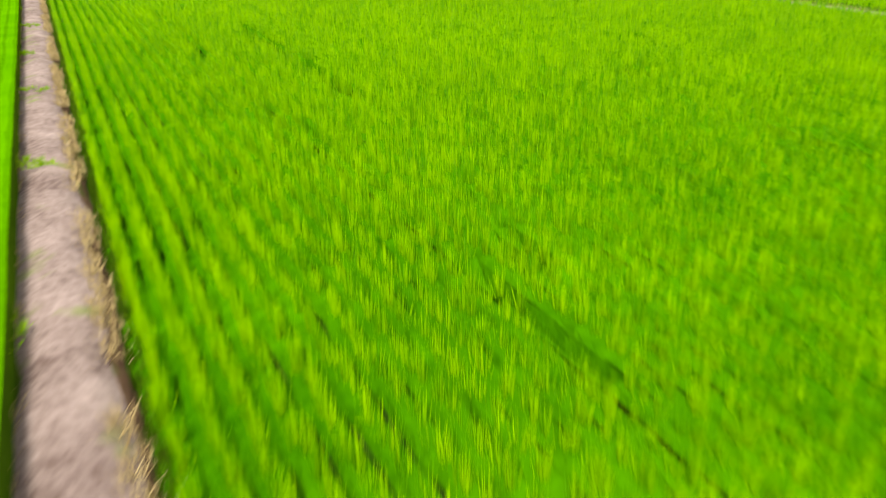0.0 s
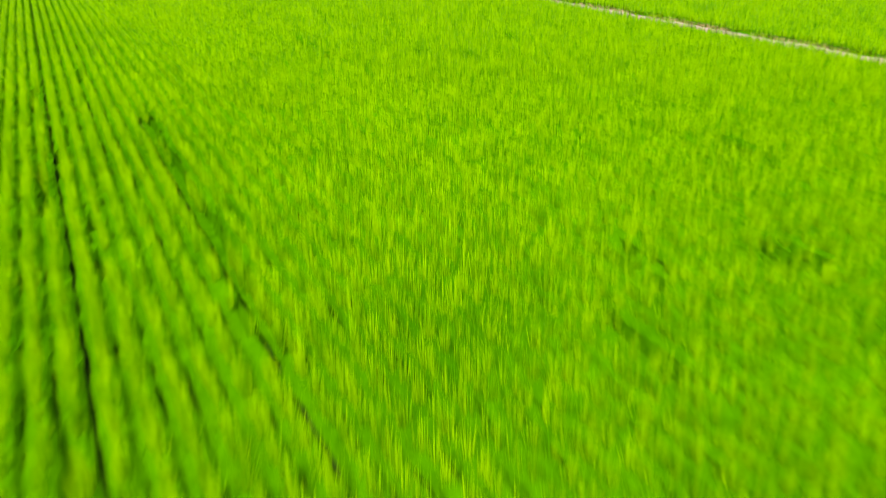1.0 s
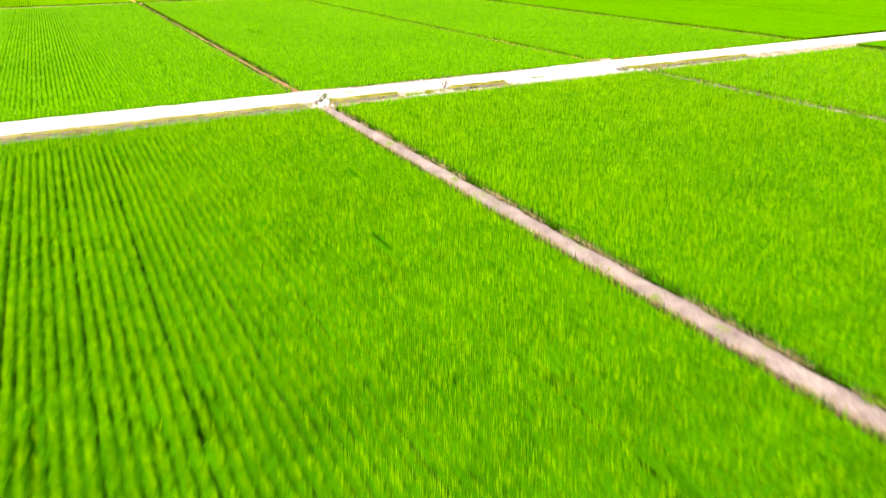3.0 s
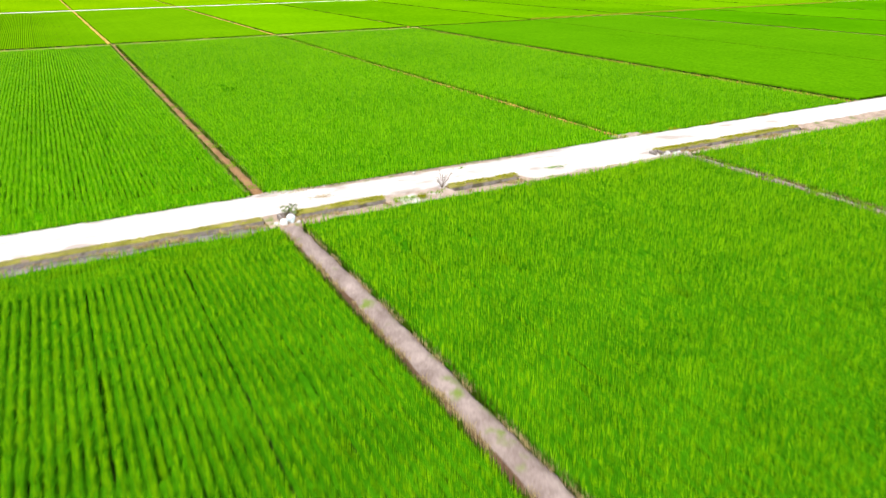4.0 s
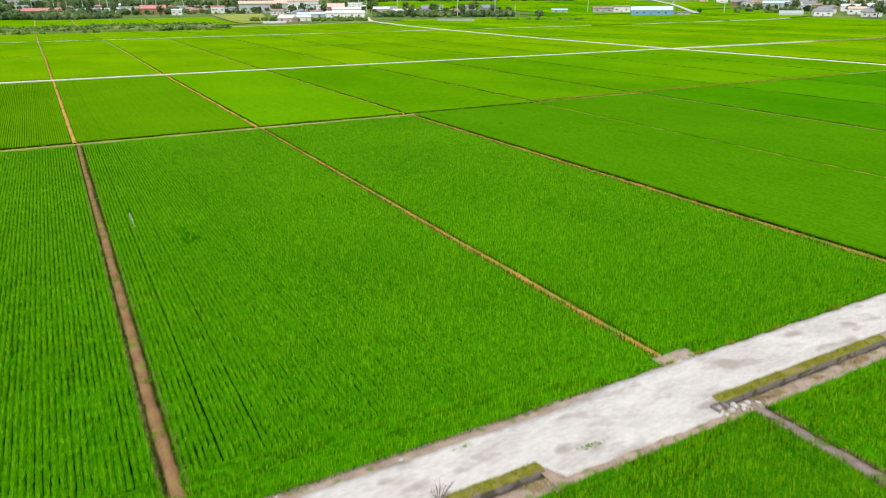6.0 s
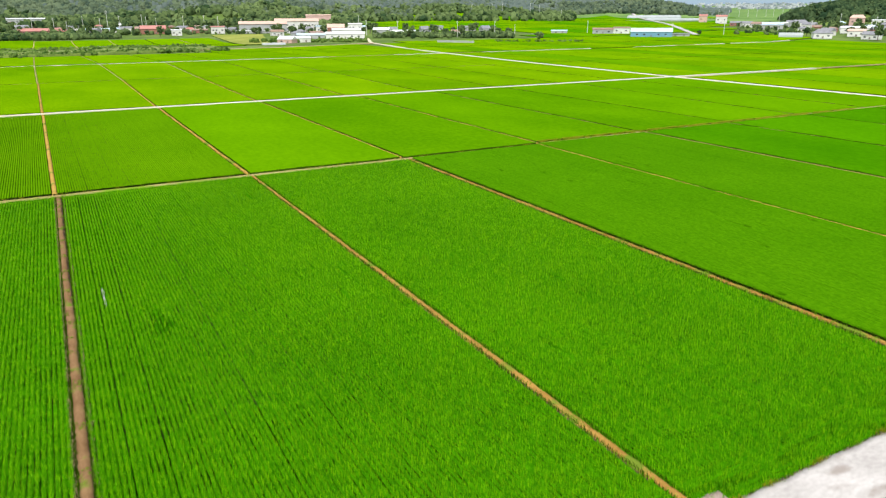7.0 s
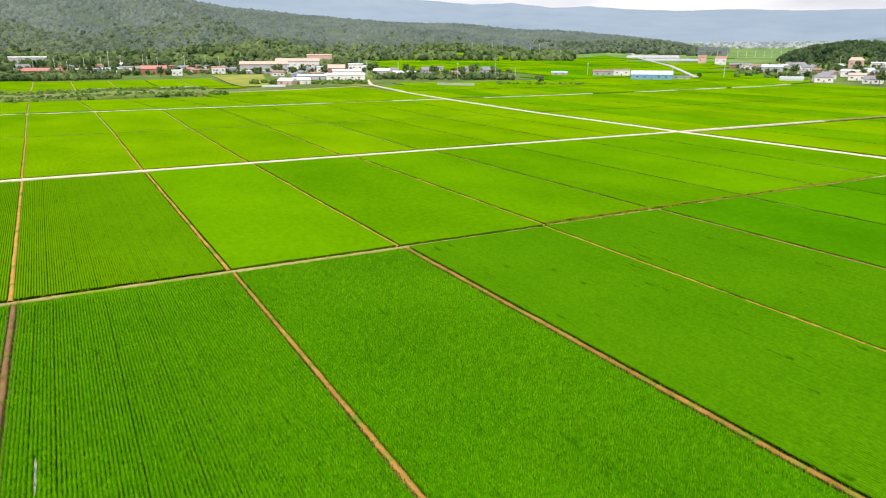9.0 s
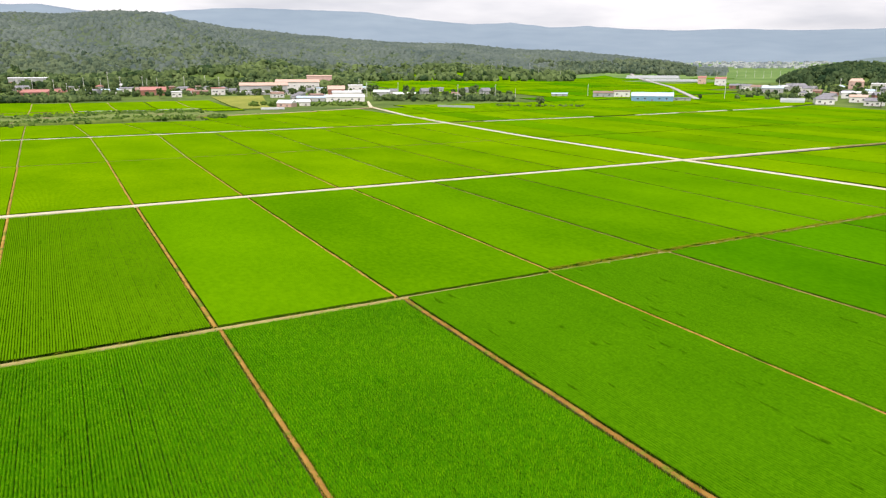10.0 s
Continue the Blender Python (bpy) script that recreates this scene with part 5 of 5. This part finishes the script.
for gy in range(650, 1560, 70):
    for gx in range(330, 1420, 46):
        cx, cy = gx + 22, gy + 34
        d_, a_ = math.hypot(cx - 12, cy + 2), math.degrees(math.atan2(cx - 12, cy + 2))
        if 23 < a_ < 57 and 850 < d_ < 1500 and not (a_ < 35 and d_ < 990) and not (a_ > 50 and d_ > 960) and not (44 < a_ < 49 and d_ > 1290):
            k += 1
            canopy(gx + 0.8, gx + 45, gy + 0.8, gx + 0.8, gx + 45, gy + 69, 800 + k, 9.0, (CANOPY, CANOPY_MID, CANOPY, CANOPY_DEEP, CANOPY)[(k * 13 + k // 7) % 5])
        elif 37 < a_ < 62 and 700 < d_ <= 850:
            k += 1
            canopy(gx + 0.8, gx + 45, gy + 0.8, gx + 0.8, gx + 45, gy + 69, 800 + k, 9.0, (CANOPY, CANOPY_MID, CANOPY, CANOPY_DEEP, CANOPY)[(k * 13 + k // 7) % 5])
p0, p1, p2 = polar(43.4, 1560), polar(46.4, 1150), polar(48.4, 884)
lane((p0, p1, p2), 6.0, CONCRETE, "pale lane running across the far plain", 12, thick=1.6, lift=1.1)


# ---- small things along the near lane ----
STRAW = surface("dry_grass", (0.22, 0.16, 0.07), (0.45, 0.36, 0.18), big=1.0, fine=6, rough=0.9, island=0.8, spec=0.0)
WEED = surface("weed_leaf", (0.08, 0.20, 0.004), (0.26, 0.42, 0.02), big=0.8, fine=4, rough=0.8, island=0.8, spec=0.0, through_light=0.3)
YELLOW_WEED = surface("yellow_weed", (0.20, 0.23, 0.01), (0.38, 0.38, 0.03), big=0.8, fine=4, rough=0.8, island=0.6, spec=0.0, through_light=0.3)
BROWN = surface("dead_wood", (0.10, 0.07, 0.05), (0.22, 0.16, 0.12), big=3, fine=12, rough=0.95)
STONE = surface("broken_concrete", (0.30, 0.28, 0.27), (0.54, 0.52, 0.51), big=3, fine=14, rough=0.9, bump=0.5, bump_scale=14)
SACK_BLUE = surface("blue_plastic", (0.42, 0.50, 0.56), (0.56, 0.64, 0.68), big=2, fine=9, rough=0.5)
SACK_WHITE = surface("white_plastic", (0.62, 0.64, 0.66), (0.78, 0.80, 0.80), big=2, fine=9, rough=0.5)


def weeds(name, x, y, base, count, height, width, lean, material, label):
    """Grass tufts standing on a bank."""
    v, f = blades(np.asarray(x, float), np.asarray(y, float), count, height, width, lean)
    v[:, 2] += 0.34 + base
    return tagged(placed(name, arrays_mesh(name, v, f), material), label, "grass", kind="stuff")


def along(x0, x1, y0, y1, n, patch=0.0, seed=0.0):
    x, y = rng.uniform(x0, x1, n), rng.uniform(y0, y1, n)
    keep_ = wobble(x, y, 0.9, seed) > patch
    return x[keep_], y[keep_]


# weeds and straw on the bunds beside the flight line
for xb, y0, y1, s in ((-31.55, -84, -20, 1.0), (0.45, -70, -7, 2.0), (29.8, -40, -7, 3.0), (0.3, 1, 96, 4.0)):
    weeds("bund_weeds", *along(xb - 0.45, xb + 0.45, y0, y1, 3200, 0.5, s), -0.02, 6, 0.15, 0.014, 0.12, WEED, "patches of low green weeds on an earth bund")
    weeds("bund_straw", *along(xb + 0.42, xb + 0.68, y0, y1, 2600, -0.4, s + 5), -0.18, 4, 0.26, 0.008, 0.22, STRAW, "dry brown straw along a bund's edge")
    weeds("bund_straw", *along(xb - 0.68, xb - 0.42, y0, y1, 2600, -0.4, s + 9), -0.18, 4, 0.24, 0.008, 0.22, STRAW, "dry brown straw along a bund's edge")
for xb in (29.4, 58.8):
    weeds("bund_weeds", *along(xb - 0.5, xb + 0.5, 0, 96, 1500, 0.2, xb), -0.06, 4, 0.22, 0.018, 0.16, WEED, "low green weeds on a red earth bund")
weeds("bund_weeds", *along(90, 200, 96.7, 99.0, 4200, -0.3, 4), 0.25, 4, 0.36, 0.04, 0.25, YELLOW_WEED, "tall yellow-green grass on a cross bund")
weeds("bund_weeds", *along(-30, 90, 96.4, 97.4, 700, 0.1, 6), 0.1, 4, 0.25, 0.03, 0.2, YELLOW_WEED, "yellow-green grass on a cross bund")
# lane edges
weeds("verge_grass", *along(-60, 80, -0.55, -0.15, 1500, 0.0, 2), 0.0, 6, 0.16, 0.012, 0.12, WEED, "thin green grass along the lane edge")
weeds("verge_straw", *along(-40, 1.2, -6.0, -5.4, 1300, -0.1, 3), 0.0, 6, 0.22, 0.010, 0.2, STRAW, "dry grass on the lane's dirt verge")
weeds("verge_grass", *along(-40, 1.2, -4.9, -4.3, 700, 0.4, 8), 0.0, 6, 0.14, 0.012, 0.18, WEED, "green weeds on the lane's dirt verge")
for x0, x1 in ((-40.0, -0.7), (1.2, 6.6), (11.0, 16.1), (28.4, 44.1)):
    weeds("kerb_moss", *along(x0, x1, -4.86, -4.32, int((60 if x0 < -1 else 150) * (x1 - x0)), 0.2 if x0 < -1 else -0.2, 4), 0.03 if x0 < -1 else 0.10, 4, 0.11, 0.014, 0.12, YELLOW_WEED, "yellow-green moss and grass on the kerb")
    weeds("ditch_grass", *along(x0, x1, -5.95, -5.4, int(70 * (x1 - x0)), 0.1, 5), -0.08, 5, 0.2, 0.012, 0.15, STRAW, "dry grass on the ditch bank")
weeds("verge_grass", *along(6.8, 10.8, -5.95, -5.0, 260, 0.2, 5), 0.0, 5, 0.18, 0.012, 0.15, WEED, "sparse green weeds on grey gravel")
weeds("yellow_tuft", rng.normal(8.55, 0.12, 26), rng.normal(-5.85, 0.08, 26), 0.0, 8, 0.42, 0.014, 0.25, YELLOW_WEED, "bright yellow-green grass tuft beside the ditch")
weeds("road_grass", rng.normal(19.2, 0.35, 40), rng.normal(-4.6, 0.10, 40), 0.06, 6, 0.14, 0.012, 0.14, WEED, "small grass patch growing through the lane")
weeds("road_grass", rng.normal(13.6, 0.3, 20), rng.normal(-1.5, 0.10, 20), 0.06, 5, 0.12, 0.012, 0.14, WEED, "small grass patch at the lane edge")
weeds("dead_tuft", rng.normal(3.4, 0.45, 70), rng.normal(-2.6, 0.16, 70), 0.06, 6, 0.08, 0.012, 0.16, STRAW, "flattened brown straw lying on the lane")
weeds("dead_tuft", rng.normal(2.6, 0.5, 90), rng.normal(-0.75, 0.18, 90), 0.03, 6, 0.12, 0.012, 0.16, STRAW, "brown dry grass where a bund meets the lane")
for xx_ in (29.0, 31.6, 34.6, 39.0, 45.6):
    weeds("verge_grass", rng.normal(xx_, 0.3, 26), rng.normal(-0.35, 0.08, 26), 0.0, 6, 0.34, 0.012, 0.2, YELLOW_WEED, "pale grass tuft at the rice edge")


WATER = surface("paddy_water", (0.22, 0.21, 0.19), (0.34, 0.33, 0.30), big=0.6, fine=4, rough=0.06, spec=0.5)


def puddle(x, y, half_x, half_y, seed):
    """A strip of standing water in a gap between rows, with an uneven shore."""
    a = np.linspace(0, 6.2832, 40, endpoint=False)
    r = 1 + 0.16 * np.sin(a * 3 + seed) + 0.08 * np.sin(a * 7 + 2 * seed)
    bm = bmesh.new()
    low_ = [bm.verts.new((x + half_x * q * math.cos(t), y + half_y * q * math.sin(t), -0.36)) for t, q in zip(a, r)]
    top_ = [bm.verts.new((x + half_x * q * math.cos(t), y + half_y * q * math.sin(t), -0.30)) for t, q in zip(a, r)]
    bm.faces.new(top_)
    for i in range(40):
        bm.faces.new((low_[i], low_[(i + 1) % 40], top_[(i + 1) % 40], top_[i]))
    return tagged(part("puddle", bm, WATER), "narrow grey puddle standing between rice rows", "puddle")


puddle(3.35, 50.0, 0.13, 2.9, 1.0)


def dead_shrub(x, y):
    """A leafless twiggy shrub: stems that fork into fine twigs."""
    r = np.random.default_rng(5)
    root = new("dead_shrub")
    root.matrix_basis = pose(x, y, 0.0)
    for k in range(16):
        bm = bmesh.new()
        m = Matrix.Rotation(k * 0.9, 4, "Z") @ Matrix.Rotation(r.uniform(0.15, 0.75), 4, "Y")
        h = r.uniform(0.7, 1.25)
        bmesh.ops.create_cone(bm, segments=5, radius1=0.016, radius2=0.006, depth=h, matrix=m @ Matrix.Translation((0, 0, h / 2)))
        for q in range(4):
            t = m @ Matrix.Translation((0, 0, h * (0.45 + 0.14 * q))) @ Matrix.Rotation(q * 2.2, 4, "Z") @ Matrix.Rotation(0.7, 4, "Y") @ Matrix.Translation((0, 0, 0.14))
            bmesh.ops.create_cone(bm, segments=4, radius1=0.007, radius2=0.003, depth=0.3, matrix=t)
        part("stem", bm, BROWN, root)
    return tagged(root, "bare brown twiggy shrub on the gravel verge", "shrub")


def leafy_shrub(x, y):
    """A low broad-leaved plant: stalks with wide leaves."""
    r = np.random.default_rng(6)
    root = new("leafy_plant")
    root.matrix_basis = pose(x, y, 0.0)
    for k in range(26):
        bm = bmesh.new()
        a, out, h = k * 2.4, r.uniform(0.08, 0.42), r.uniform(0.18, 0.6)
        s = r.uniform(0.10, 0.17)
        m = Matrix.Translation((out * math.cos(a), out * math.sin(a), h)) @ Matrix.Rotation(a, 4, "Z") @ Matrix.Rotation(r.uniform(0.1, 0.7), 4, "Y")
        pts = [(-s, 0, 0), (-s * 0.4, s * 0.6, 0.02), (s * 0.5, s * 0.55, 0.01), (s * 1.2, 0, -0.05), (s * 0.5, -s * 0.55, 0.01), (-s * 0.4, -s * 0.6, 0.02)]
        vs = [bm.verts.new(m @ Vector(p)) for p in pts]
        mid = bm.verts.new(m @ Vector((0.1 * s, 0, -0.015)))
        for i in range(6):
            bm.faces.new((vs[i], vs[(i + 1) % 6], mid))
        part("leaf", bm, PLANT, root)
    bm = bmesh.new()
    for k in range(7):
        m = Matrix.Rotation(k * 0.9, 4, "Z") @ Matrix.Rotation(0.45, 4, "Y") @ Matrix.Translation((0, 0, 0.2))
        bmesh.ops.create_cone(bm, segments=5, radius1=0.012, radius2=0.006, depth=0.42, matrix=m)
    part("stalk", bm, BROWN, root)
    return tagged(root, "low broad-leaved green plant beside the ditch", "plant")


PLANT = surface("broad_leaf", (0.06, 0.10, 0.03), (0.16, 0.20, 0.07), big=3, fine=9, rough=0.6, through_light=0.2)
dead_shrub(10.6, -4.5)
leafy_shrub(0.85, -4.65)


def lump(name, x, y, z, sx, sy, sz, material, label, category, seed, group=""):
    """A broken block with chipped corners."""
    r = np.random.default_rng(seed)
    bm = bmesh.new()
    bmesh.ops.create_icosphere(bm, subdivisions=2, radius=0.5)
    for v in bm.verts:
        d = v.co.normalized()
        k = max(abs(d.x), abs(d.y), abs(d.z))
        v.co = d * 0.5 * (0.55 + 0.45 / k) * r.uniform(0.88, 1.08)
        v.co = Vector((v.co.x * sx, v.co.y * sy, v.co.z * sz))
    ob = part(name, bm, material)
    ob.matrix_basis = pose(x, y, z + sz * 0.42, r.uniform(-10, 10), r.uniform(-10, 10), r.uniform(0, 180))
    return tagged(ob, label, category, group)


for k, (x, y, s) in enumerate(((28.7, -5.5, 0.55), (29.2, -5.75, 0.42), (28.2, -5.75, 0.5), (29.7, -5.6, 0.36), (28.9, -6.0, 0.34), (30.2, -5.9, 0.3), (27.7, -5.9, 0.3),
                               (4.3, -0.5, 0.14), (0.35, -5.5, 0.4), (-0.2, -5.8, 0.45), (0.9, -5.95, 0.32))):
    lump("concrete_rubble", x, y, -0.08 if y < -5 else 0.0, s, s * 0.75, s * 0.5, STONE, "pale broken concrete lump beside the lane", "rubble", 30 + k, "rubble by the lane")
lump("stone", 10.4, -0.95, 0.02, 0.24, 0.2, 0.16, STONE, "small white stone at the lane edge", "stone", 60)
sack = lump("plastic_sack", 0.55, -5.75, -0.05, 0.5, 0.42, 0.55, SACK_BLUE, "crumpled pale blue plastic sack by the ditch", "sack", 61)
lump("plastic_sack", 0.1, -5.95, -0.05, 0.4, 0.36, 0.4, SACK_WHITE, "crumpled white plastic sack by the ditch", "sack", 62)


def sluice(x, y):
    """A small concrete sluice box at the end of the ditch: two cheeks, a back wall and a gate board."""
    root = new("sluice_box")
    root.matrix_basis = pose(x, y, -0.3)
    for name_, cx, cy, sx, sy in (("cheek_wall", -0.35, 0, 0.12, 0.7), ("cheek_wall", 0.35, 0, 0.12, 0.7), ("back_wall", 0, 0.32, 0.58, 0.1)):
        bm = bmesh.new()
        box_bm(bm, cx, cy, 0.26, sx, sy, 0.6, 0.015)
        part(name_, bm, OLD_CONCRETE, root)
    bm = bmesh.new()
    box_bm(bm, 0, -0.1, 0.2, 0.56, 0.04, 0.42, 0.005)
    part("gate_board", bm, BROWN, root, "dark wooden gate board")
    return tagged(root, "small concrete sluice box at the ditch", "sluice", "sluice boxes")


sluice(0.45, -5.15)
sluice(27.75, -5.35)
